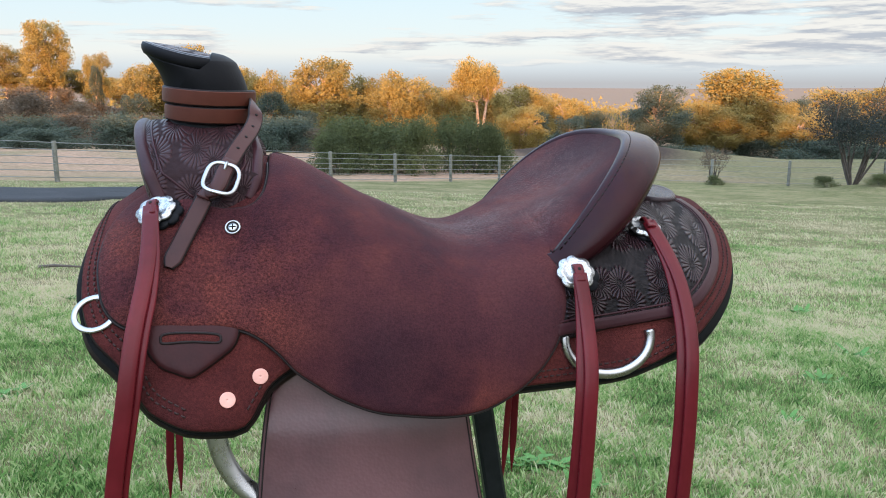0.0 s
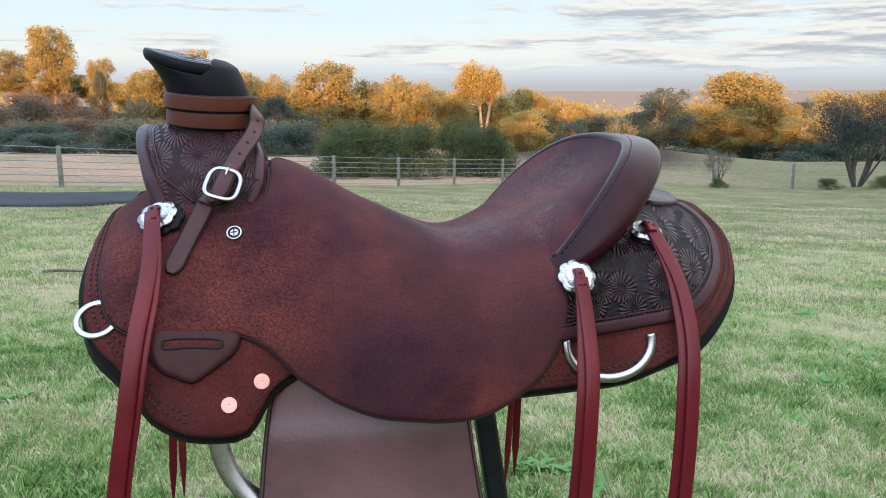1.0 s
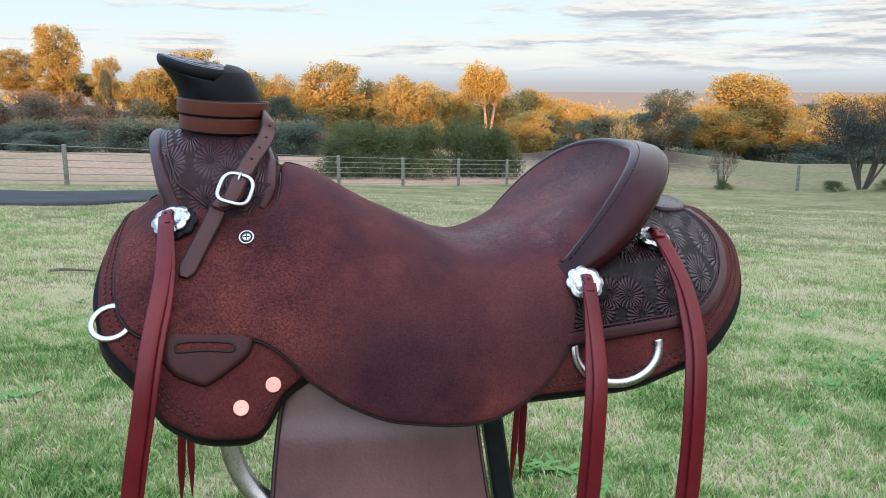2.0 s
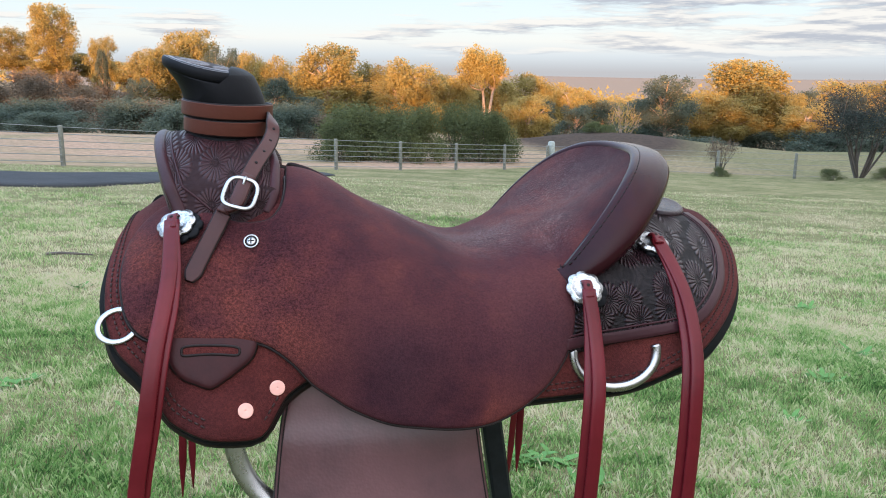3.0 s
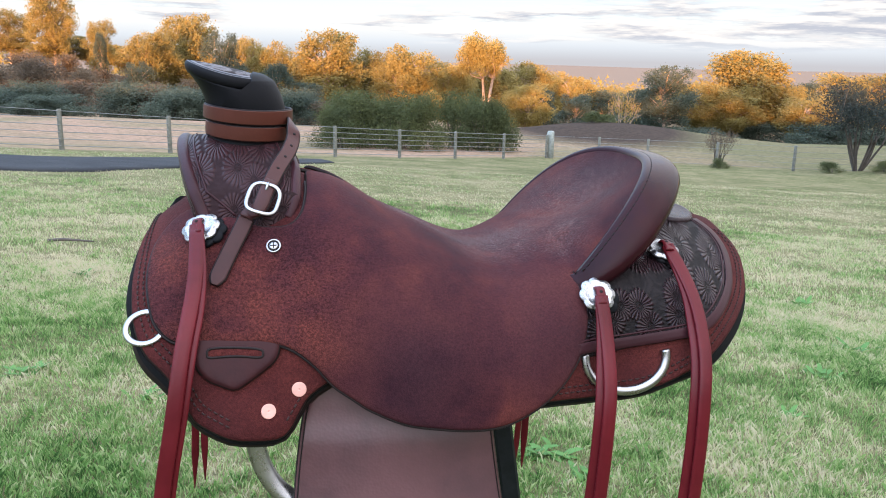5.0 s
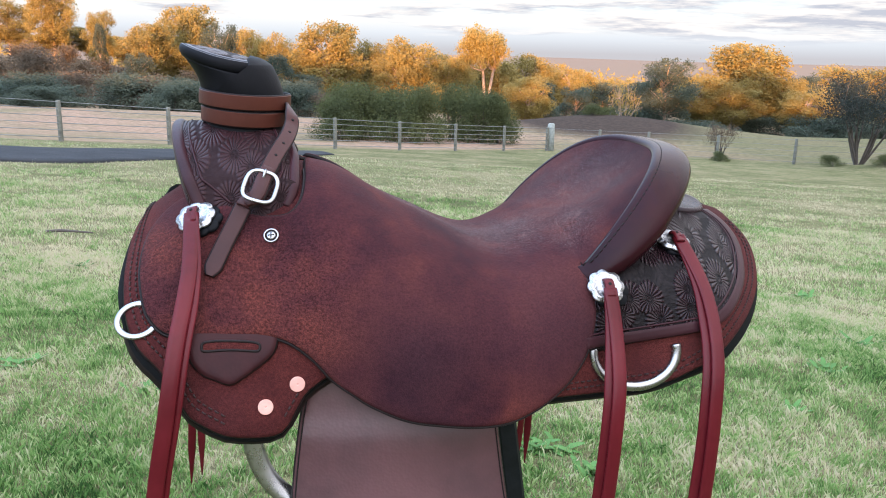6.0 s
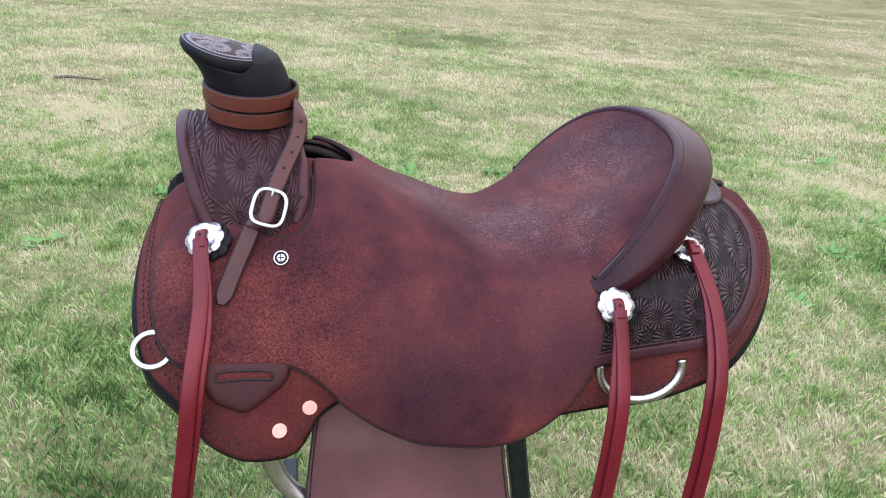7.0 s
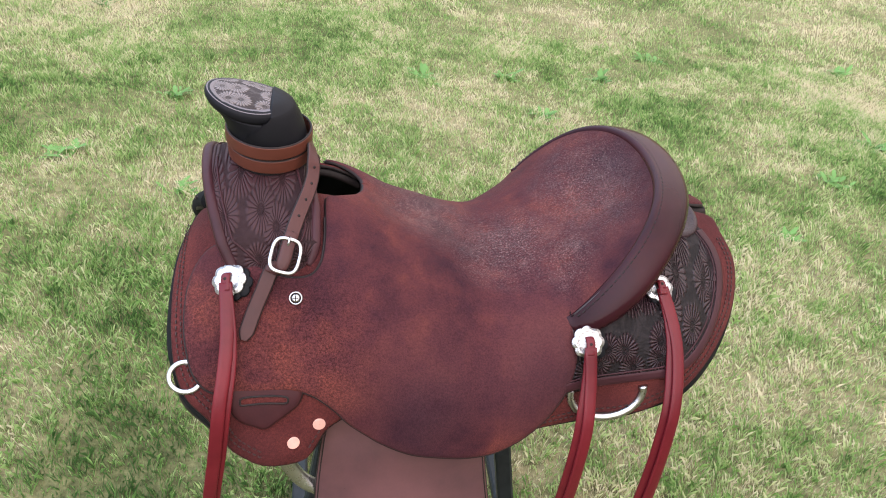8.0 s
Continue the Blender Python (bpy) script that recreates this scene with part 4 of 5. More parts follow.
ups = np.column_stack([np.interp(path[:, 2], (1.2, 1.25, 1.29), (0.12, 0.35, 0.9)), -np.interp(path[:, 2], (1.12, 1.2, 1.26, 1.29), (0.75, 0.75, 0.9, 1.0)), np.interp(path[:, 2], (1.12, 1.2, 1.26, 1.29), (0.6, 0.7, 0.45, 0.1))])
wide = np.full(90, 0.0160)
wide[-4:] = [0.0156, 0.0135, 0.0105, 0.0072]
prof = np.array([band(x, 0.0032) for x in wide])
v, f = sweep(path, ups, prof)
v2, f2 = sweep(path, ups, np.array([band(x + 0.0014, 0.0026) for x in wide]))
piece("strap_edge", v2, f2, M["cut"], strap, "black dyed edge of the strap", shift=DOWN)
tail = piece("strap_tail", v, f, M["tail"], strap, "brown strap end with punched holes", shift=DOWN, angle=40)
t, n, b = frames_along(path, ups)
# flat dark discs stand for the shade inside the punched holes
for i in (17, 24, 31, 38, 45):
    c = path[i] + n[i] * 0.00345
    e = circle(0.0017, 10)
    ringv = c + e[:, :1] * b[i] + e[:, 1:] * t[i]
    piece("strap_hole", np.vstack([ringv, ringv + n[i] * 0.0002]), [tuple(range(10)), tuple(range(10, 20))] + grid_faces(2, 10, True), M["dark_thread_and_shade"], tail, "punched hole laid on as a dark disc", shift=DOWN)
i = int(np.argmin(np.linalg.norm(path - np.array([-0.2555, -0.159, 1.204]), axis=1)))
bt, bn, bb = t[i], n[i], b[i]
a = np.linspace(0, 2 * np.pi, 56, endpoint=False)
sup = 0.62
lx = 0.0158 * np.sign(np.cos(a)) * np.abs(np.cos(a)) ** sup
ly = 0.0195 * np.sign(np.sin(a)) * np.abs(np.sin(a)) ** sup
bowl = 0.0065 - 0.0022 * np.cos(a) ** 2
loop = path[i] + lx[:, None] * bb + ly[:, None] * bt + bowl[:, None] * bn
v, f = sweep(loop, np.broadcast_to(bn, loop.shape), np.column_stack([circle(0.0022, 10)[:, 0], circle(0.0015, 10)[:, 1]]), True)
buckle = piece("buckle", v, f, M["steel"], strap, "polished stainless oval buckle", shift=DOWN)
pin = path[i] + np.linspace(-0.0215, -0.010, 5)[:, None] * bt + np.array([0.007, 0.0088, 0.0085, 0.006, 0.0025])[:, None] * bn
v, f = sweep(pin, np.broadcast_to(bn, pin.shape), circle(0.0015, 8))
piece("buckle_tongue", v, f, M["steel"], buckle, shift=DOWN)
# the strap laid over the buckle
over_ = path[i - 9:i + 10] + n[i - 9:i + 10] * 0.0036
v, f = sweep(over_, n[i - 9:i + 10], band(0.0145, 0.003))
piece("strap_fold", v, f, M["tail"], strap, shift=DOWN)


# ---- conchos, ferrule, rivets
def on_body(u, s, off):
    p, n = body(u, s, off)[0], body_normal(u, s)
    ex = np.array([1.0, 0, 0]) - n * n[0]
    ex /= np.linalg.norm(ex)
    ey = np.cross(n, ex)
    return p, n, ex, ey if ey[2] > 0 else -ey


def disc(name, p, n, ex, ey, rings, material_, parent, label="", k=48, scallop=0.0, lobes=8):
    a = np.linspace(0, 2 * np.pi, k, endpoint=False)
    wave = 1 - scallop * (1 - np.abs(np.cos(a * lobes / 2)) ** 0.8)
    v = [p + (r * wave ** (1 if r > 0.01 else 0) * np.cos(a))[:, None] * ex + (r * wave ** (1 if r > 0.01 else 0) * np.sin(a))[:, None] * ey + h * n for r, h in rings]
    return piece(name, np.vstack(v), grid_faces(len(rings), k, True), material_, parent, label, shift=DOWN)


def string_pair(parent, ctrl, lean, width=0.0148, side=1):
    """Two latigo strings hanging one before the other."""
    base = spline(ctrl, 46)
    for k, (du, dv, tw) in enumerate(((0.0, 0.0, 0.10), (lean, 0.0055, -0.22))):
        fade = np.clip(np.linspace(0, 1, 46) * 6, 0, 1)
        sway = 0.0025 * np.sin(np.linspace(0, 5 + k, 46)) * fade
        p = base + np.stack([du * fade + sway, dv * fade * side, 0 * fade], -1)
        ups = np.stack([tw * np.sin(np.linspace(0.4, 2.6 + k, 46)), np.full(46, -1.0 * side), np.full(46, 0.35)], -1)
        v, f = sweep(p, ups, band(width if k == 0 else width * 0.95, 0.0030))
        piece("string", v, f, M["string"], parent, "oxblood red latigo leather string", shift=DOWN)


def concho(u, s, off, ctrl, lean, side=1, r=0.0204):
    p, n, ex, ey = on_body(u, s, off)
    made = disc("concho", p, n, ex, ey, ((r * 0.98, 0.0), (r, 0.0012), (r * 0.97, 0.0026), (r * 0.86, 0.0028), (r * 0.84, 0.0040), (r * 0.70, 0.0046), (r * 0.67, 0.0040), (r * 0.4, 0.0060), (r * 0.15, 0.0066), (0.0002, 0.0066)), M["silver"], SADDLE, "engraved silver scalloped concho", 96, 0.12)
    q = p + 0.0055 * ex - 0.0030 * ey - 0.004 * n
    disc("rosette", q, n, ex, ey, ((r * 1.0, -0.0015), (r * 1.02, 0.0), (r * 0.98, 0.0022), (0.0002, 0.0024)), M["black"], made, "black scalloped leather rosette", 96, 0.14)
    # knot of string through the concho
    knot = np.array([p + ey * y + n * h for y, h in ((0.0045, 0.0055), (0.0020, 0.0095), (-0.003, 0.0105), (-0.009, 0.0100), (-0.015, 0.0095))])
    v, f = sweep(spline(knot, 14), np.broadcast_to(n, (14, 3)), band(0.0105, 0.003))
    piece("string_loop", v, f, M["string"], made, shift=DOWN)
    c = p - ey * 0.002 + n * 0.0139
    disc("string_eye", c, n, ex, ey, ((0.0018, 0.0), (0.0016, 0.0002), (0.0002, 0.0002)), M["dark_thread_and_shade"], made, "", 12)
    string_pair(made, [tuple(p - ey * 0.006 + n * 0.0105)] + ctrl, lean, side=side)
    return made


concho(-0.313, 0.181, 0.0160, [(-0.319, -0.226, 1.138), (-0.330, -0.268, 1.080), (-0.340, -0.287, 1.015), (-0.352, -0.293, 0.94), (-0.366, -0.296, 0.80), (-0.384, -0.300, 0.60)], 0.0065)
concho(0.099, 0.222, 0.0160, [(0.0995, -0.247, 1.074), (0.095, -0.274, 1.028), (0.090, -0.286, 0.98), (0.086, -0.288, 0.90), (0.080, -0.284, 0.76), (0.074, -0.286, 0.60)], -0.0065)
concho(0.198, 0.156, 0.0150, [(0.209, -0.192, 1.122), (0.212, -0.222, 1.092), (0.207, -0.258, 1.047), (0.201, -0.276, 1.0), (0.197, -0.284, 0.92), (0.190, -0.287, 0.76), (0.183, -0.289, 0.60)], -0.0065)
for u, z0, pts in ((-0.39, 0.63, [(-0.345, 0.13, 1.07), (-0.372, 0.235, 0.95), (-0.384, 0.280, 0.80), (-0.391, 0.280, 0.635)]), (0.168, 0.615, [(0.15, 0.16, 1.05), (0.172, 0.25, 0.91), (0.173, 0.280, 0.76), (0.166, 0.280, 0.618)])):
    base = spline(pts, 40)
    for k, d in enumerate((-0.006, 0.006)):
        p = base + np.stack([d * np.linspace(0.3, 1.5, 40), 0.004 * k + 0 * base[:, 0], (0.012 * k) * np.linspace(0, 1, 40)], -1)
        wide = np.full(40, 0.0125)
        wide[-6:] = np.linspace(0.0125, 0.002, 6)
        v, f = sweep(p, np.array((0.3 - 0.6 * k, -1.0, 0.0)), np.array([band(x, 0.003) for x in wide]))
        piece("string", v, f, M["string"], SADDLE, "oxblood red string of the far side", shift=DOWN)

p, n, ex, ey = on_body(-0.243, 0.2125, 0.0110)
screw = disc("ferrule", p, n, ex, ey, ((0.0078, 0.0), (0.0078, 0.0016), (0.0070, 0.0024), (0.0058, 0.0020), (0.0056, 0.0006), (0.0048, 0.0006), (0.0047, 0.0020), (0.003, 0.0026), (0.0002, 0.0027)), M["steel"], SADDLE, "steel screw in a cup washer", 40)
# dark ring and bars paint the shade of the screw's groove and slots
disc("cup", p, n, ex, ey, ((0.0060, 0.00225), (0.0052, 0.0023), (0.0046, 0.0023)), M["dark_thread_and_shade"], screw, "dark ring laid on as the shade in the groove round the screw", 40)
for e1, e2 in ((ex, ey), (ey, ex)):
    v, f = box_verts(p + n * 0.0027 - e1 * 0.0032, p + n * 0.0027 + e1 * 0.0032, 0.0006, 0.0003, e2, n)
    piece("screw_slot", v, f, M["dark_thread_and_shade"], screw, shift=DOWN)
for u, s in ((-0.2505, 0.3790), (-0.2205, 0.3585)):
    p, n, ex, ey = on_body(u, s, 0.005)
    disc("rivet", p, n, ex, ey, ((0.0073, 0.0), (0.0073, 0.0008), (0.0071, 0.0011), (0.0069, 0.00114), (0.0066, 0.00115), (0.0016, 0.00115), (0.0012, 0.00115), (0.0009, 0.0009), (0.0002, 0.0009)), M["copper"], SADDLE, "flat bright copper rivet", 40)


# ---- rings
def ring_part(name, centre, ex, ey, n, rx, ry, prof, a0, a1, label, material_=None, k=64):
    a = np.linspace(radians(a0), radians(a1), k, endpoint=(a1 - a0) < 359)
    path = centre + (rx * np.cos(a))[:, None] * ex + (ry * np.sin(a))[:, None] * ey
    v, f = sweep(path, np.broadcast_to(n, path.shape), prof, (a1 - a0) >= 359)
    return piece(name, v, f, material_ or M["steel"], SADDLE, label, shift=DOWN)


p, n, ex, ey = on_body(-0.366, 0.262, 0.0050)
flat_prof = np.column_stack([circle(0.0029, 12)[:, 0], circle(0.0016, 12)[:, 1]])
ring_part("front_dee", p, ex, ey, n, 0.0185, 0.0165, flat_prof, 0, 360, "flat stainless ring at the front of the skirt")
p, n, ex, ey = on_body(0.123, 0.290, 0.0030)
ring_part("rear_dee", p + n * 0.0065, ex, ey, (n + np.array([0, -0.3, 0.2])) / np.linalg.norm(n + np.array([0, -0.3, 0.2])), 0.0465, 0.0365, circle(0.0053, 14), 172, 370, "round stainless rigging dee under the housing")
c = np.array([-0.2040, -0.238, 0.985])
ring_part("rigging_ring", c, np.array([1.0, 0, 0]), np.array([0, 0.10, 1.0]), np.array([0, -0.85, 0.75]), 0.0620, 0.0850, np.column_stack([circle(0.0098, 14)[:, 0], circle(0.0046, 14)[:, 1]]), 0, 360, "broad stainless cinch ring below the skirt")

# ---- fender
fl = [(-0.200, 1.085), (-0.2055, 1.045), (-0.219, 0.990), (-0.229, 0.909), (-0.236, 0.80), (-0.246, 0.66), (-0.10, 0.655), (0.028, 0.66), (0.010, 0.80), (-0.0075, 0.887), (-0.0195, 0.983), (-0.028, 1.06), (-0.10, 1.085)]
rim2 = spline(fl[:6], 60).tolist() + spline(fl[5:8], 24).tolist()[1:] + spline(fl[7:12], 50).tolist()[1:] + spline(fl[11:] + fl[:1], 30).tolist()[1:-1]
p2, faces, border, depth = flat_panel(np.array(rim2), 0.010, 0.004, None, False)


def fender_v(u, z):
    return 0.2500 + 0.60 * np.clip(1.0 - z, 0, 0.2) ** 1.5 + 0.10 * np.maximum(0.8 - z, 0) - 0.9 * (u + 0.115) ** 2 - 0.020 * np.clip((z - 0.97) / 0.09, 0, 1)


q = np.clip(depth / 0.004, 0, 1)
hh = 0.004 * np.sqrt(np.maximum(1 - (1 - q) ** 2, 0)) - 0.0006 * np.exp(-((depth - 0.0065) / 0.0012) ** 2)
vv = fender_v(p2[:, 0], p2[:, 1])
top = np.stack([p2[:, 0], -(vv + hh), p2[:, 1]], -1)
low = np.stack([p2[:, 0], -(vv - 0.001), p2[:, 1]], -1)
m_ = len(p2)
fender = piece("fender", np.vstack([top, low]), list(faces) + [(m_ + c, m_ + b, m_ + a) for a, b, c in faces] + [(a, m_ + a, m_ + b, b) for a, b in border], [M["fender"], M["cut"]], SADDLE, "smooth brown leather fender with a creased border", shift=DOWN)
dark_edge(fender, [all(depth[i % m_] < 0.002 for i in t) for t in [*faces, *faces, *border]])
crease = spline([(q[0] + 0.0040, q[1]) for q in fl[1:6]], 50)
for line in (crease, spline([(q[0] - 0.0040, q[1]) for q in fl[7:12]], 50)):
    pth = np.stack([line[:, 0], -(fender_v(line[:, 0], line[:, 1]) + 0.0040), line[:, 1]], -1)
    v, f = sweep(pth, np.array((0, -1.0, 0)), circle(0.0008, 5))
    piece("crease", v, f, M["dark_thread_and_shade"], fender, shift=DOWN)

# ---------------------------------------------------------------- stand under the saddle
stand_z = float(terrain(0, 1.0))
STAND = thing("saddle_stand", 0.0, 1.005, stand_z, 10.5, "black square-tube steel saddle stand on the grass", "saddle stand")
for topp, foot in (((0.018, -0.010, 1.09), (0.108, -0.060, stand_z)), ((-0.160, -0.010, 1.09), (-0.270, -0.060, stand_z))):
    v, f = box_verts(topp, foot, 0.0135, 0.0125, (1, 0, 0), (0, 1, 0))
    piece("leg", v, f, M["tube"], STAND, shift=(0, 0, -stand_z), smooth=False)
    v, f = box_verts((foot[0], -0.30, stand_z + 0.012), (foot[0], 0.30, stand_z + 0.04), 0.0135, 0.0125, (1, 0, 0), (0, 0, 1))
    piece("foot_bar", v, f, M["tube"], STAND, shift=(0, 0, -stand_z), smooth=False)
v, f = box_verts((-0.24, 0, 1.09), (0.06, 0, 1.09), 0.02, 0.02, (0, 1, 0), (0, 0, 1))
piece("top_rail", v, f, M["tube"], STAND, shift=(0, 0, -stand_z), smooth=False)


# ---------------------------------------------------------------- driveway
def asphalt(add, co):
    n = noise_(add, co, 1.2, 4.0)
    g = noise_(add, co, 90.0, 3.0, 0.7)
    return dict(Base__Color=ramp(add, math_(add, "ADD", math_(add, "MULTIPLY", n, 0.6), math_(add, "MULTIPLY", g, 0.4)), (0.35, (0.020, 0.022, 0.026)), (0.65, (0.042, 0.044, 0.049))), Roughness=0.9, Normal=bump(add, g, 0.5, 0.01), Specular__IOR__Level=0.15)


M["asphalt"] = material("asphalt", asphalt)
far_edge = spline([(-30, 11.5), (-18, 15.5), (-10.0, 18.3), (-7.9, 22.0), (-4.6, 27.6)], 60)
near_edge = spline([(-26, 5.5), (-14, 10.0), (-7.0, 12.7), (-5.7, 17.0), (-3.6, 25.6)], 60)
v = []
for k in np.linspace(0, 1, 9):
    xy = near_edge * (1 - k) + far_edge * k
    v.append(np.column_stack([xy, terrain(xy[:, 0], xy[:, 1]) + 0.03 + 0.03 * math.sin(math.pi * k)]))
v.append(np.column_stack([far_edge, terrain(far_edge[:, 0], far_edge[:, 1]) - 0.05]))
v.insert(0, np.column_stack([near_edge, terrain(near_edge[:, 0], near_edge[:, 1]) - 0.05]))
tagged(piece("road", np.vstack(v), grid_faces(11, 60), M["asphalt"]), "dark asphalt driveway strip across the paddock", "road", kind="structure")

# ---------------------------------------------------------------- fence
def weathered(add, co):
    n = noise_(add, co, 5.0, 5.0, 0.7)
    return dict(Base__Color=ramp(add, n, (0.3, (0.085, 0.085, 0.072)), (0.7, (0.20, 0.20, 0.17))), Roughness=0.9, Normal=bump(add, n, 0.6, 0.01))


M["post"] = material("weathered_post_timber", weathered)
M["wire"] = material("galvanised_wire", plain((0.20, 0.21, 0.21), 0.6, 0.3, 0.15, 3.0))


def post_mesh(r, h):
    a = np.linspace(0, 2 * np.pi, 12, endpoint=False)
    rings = [np.stack([r * s * np.cos(a), r * s * np.sin(a), np.full(12, z)], -1) for s, z in ((1.06, -0.3), (1.03, 0.0), (1.0, h * 0.6), (0.97, h - 0.02), (0.85, h))]
    return mesh_of("post", np.vstack(rings), grid_faces(5, 12, True) + [tuple(range(48, 60))], M["post"])


def fence(points, label, r=0.07, h=1.22, wires=6, rail=0.012):
    x0, y0 = points[0]
    ob = thing("fence", x0, y0, float(terrain(x0, y0)), 0, label, "fence", "paddock fences")
    z0 = float(terrain(x0, y0))
    me = post_mesh(r, h)
    for x, y in points:
        p = new("post", me)
        p.parent = ob
        p.matrix_basis = pose(x - x0, y - y0, float(terrain(x, y)) - z0, 0, 0, (x * 37) % 90)
    for k in range(wires):
        hz = h * (0.12 + 0.84 * k / (wires - 1))
        path = np.array([(x - x0, y - y0 - r, float(terrain(x, y)) - z0 + hz) for x, y in points])
        v, f = sweep(path, (0, 0, 1), circle(rail, 6))
        piece("wire", v, f, M["wire"], ob)
    return ob


FENCE_A = [(-11.5 + 2.37 * k, 24.0 + 2.51 * k) for k in range(-3, 8)]
fence(FENCE_A, "grey timber post fence with plain wires beyond the lawn")
FENCE_B = [(5.1, 41.6), (7.6, 40.6), (9.9, 40.0), (13.0, 39.0), (16.4, 38.2), (20.5, 37.4), (25.0, 36.5), (30.0, 35.4)]
fence(FENCE_B, "grey timber post fence along the paddock edge", wires=5, rail=0.006)
# stout corner post
x, y = 5.3, 41.8
v, f = loft([np.stack([rr * np.cos(ang), rr * np.sin(ang), np.full(48, z)], -1) for rr, z in ((0.2, -0.3), (0.19, 0.9), (0.18, 1.36), (0.13, 1.42))])
M["pale_post"] = material("pale_timber", plain((0.26, 0.28, 0.26), 0.9, 0.0, 0.25, 6.0))
corner = piece("corner_post", v, f, M["pale_post"])
corner.location = (x, y, float(terrain(x, y)))
tagged(corner, "thick pale grey timber corner post of the fence", "fence post")


# ---------------------------------------------------------------- trees
def leafy(name, colour_of, through_share):
    """Thin leaves: part of the light passes through them."""
    m = bpy.data.materials.new(name)
    m.use_nodes = True
    add = nodes_of(m.node_tree)
    col = colour_of(add, add("ShaderNodeTexCoord").outputs["Object"])
    face = add("ShaderNodeBsdfPrincipled", Base__Color=col, Roughness=0.6, Specular__IOR__Level=0.25)
    back = add("ShaderNodeBsdfTranslucent", Color=col)
    both = add("ShaderNodeMixShader", Fac=through_share, i1=face.outputs[0], i2=back.outputs[0])
    add("ShaderNodeOutputMaterial", Surface=both.outputs[0])
    return m


def foliage(name, lo, mid, hi, share=0.48):
    def colour(add, co):
        isl = add("ShaderNodeNewGeometry").outputs["Random Per Island"]
        ob_r = add("ShaderNodeObjectInfo").outputs["Random"]
        n = noise_(add, co, 0.5, 3.0)
        f = math_(add, "ADD", math_(add, "MULTIPLY", isl, 0.18), math_(add, "ADD", math_(add, "MULTIPLY", n, 0.57), math_(add, "MULTIPLY", ob_r, 0.25)))
        return ramp(add, f, (0.25, lo), (0.5, mid), (0.75, hi))
    return leafy(name, colour, share)


# first leaf colour holds golden sunlight, the second the shade of unlit trees
M["sunlit_leaf"] = foliage("sunlit_gum_leaves", (0.18, 0.146, 0.048), (0.28, 0.216, 0.070), (0.37, 0.285, 0.092))
M["shaded_leaf"] = foliage("shaded_grey_leaves", (0.056, 0.078, 0.060), (0.086, 0.108, 0.080), (0.125, 0.144, 0.102))
M["bush_leaf"] = foliage("dark_bush_leaves", (0.060, 0.076, 0.034), (0.102, 0.118, 0.048), (0.160, 0.168, 0.066))
M["dry_leaf"] = foliage("brown_twigs", (0.100, 0.082, 0.060), (0.145, 0.110, 0.076), (0.195, 0.145, 0.092))
M["bark"] = material("pale_gum_bark", plain((0.32, 0.23, 0.17), 0.9, 0.0, 0.35, 2.0, 0.02))
M["dark_bark"] = material("dark_bark", plain((0.075, 0.062, 0.052), 0.9, 0.0, 0.3, 3.0, 0.02))


def leaf_cloud(rng, centres, radii, count, size):
    """Many small leaf sprays scattered through lobes, denser towards their skin."""
    w = np.array([a * b * c for a, b, c in radii]) ** 0.72
    pick = rng.choice(len(centres), count, p=w / w.sum())
    d = rng.normal(size=(count, 3))
    d /= np.linalg.norm(d, axis=1)[:, None]
    rad = rng.uniform(0.25, 1.0, count) ** 0.45
    rad *= 1 + 0.22 * np.sin(5 * d[:, 0] + 3 * d[:, 2] + pick) + 0.22 * rng.normal(size=count)
    p = np.array(centres)[pick] + d * rad[:, None] * np.array(radii)[pick]
    a = rng.normal(size=(count, 3))
    a /= np.linalg.norm(a, axis=1)[:, None]
    b = np.cross(a, rng.normal(size=(count, 3)))
    b /= np.linalg.norm(b, axis=1)[:, None]
    s = size * rng.uniform(0.55, 1.35, count)[:, None]
    spray = np.stack([p + a * s * 1.15, p - a * s * 0.6 + b * s * 0.65, p - a * s * 0.6 - b * s * 0.65], 1)
    faces = np.arange(count * 3).reshape(-1, 3)
    return spray.reshape(-1, 3), [tuple(x) for x in faces]


def limb(p, q, r0, r1, rng, k=7, n=6, bend=0.06):
    p, q = np.array(p, float), np.array(q, float)
    mid = (p + q) / 2 + rng.normal(size=3) * np.linalg.norm(q - p) * bend
    path = spline([p, mid, q], n)
    prof = np.array([circle(r, k) for r in np.linspace(r0, r1, n)])
    return sweep(path, (0.31, 0.91, 0.13), prof)


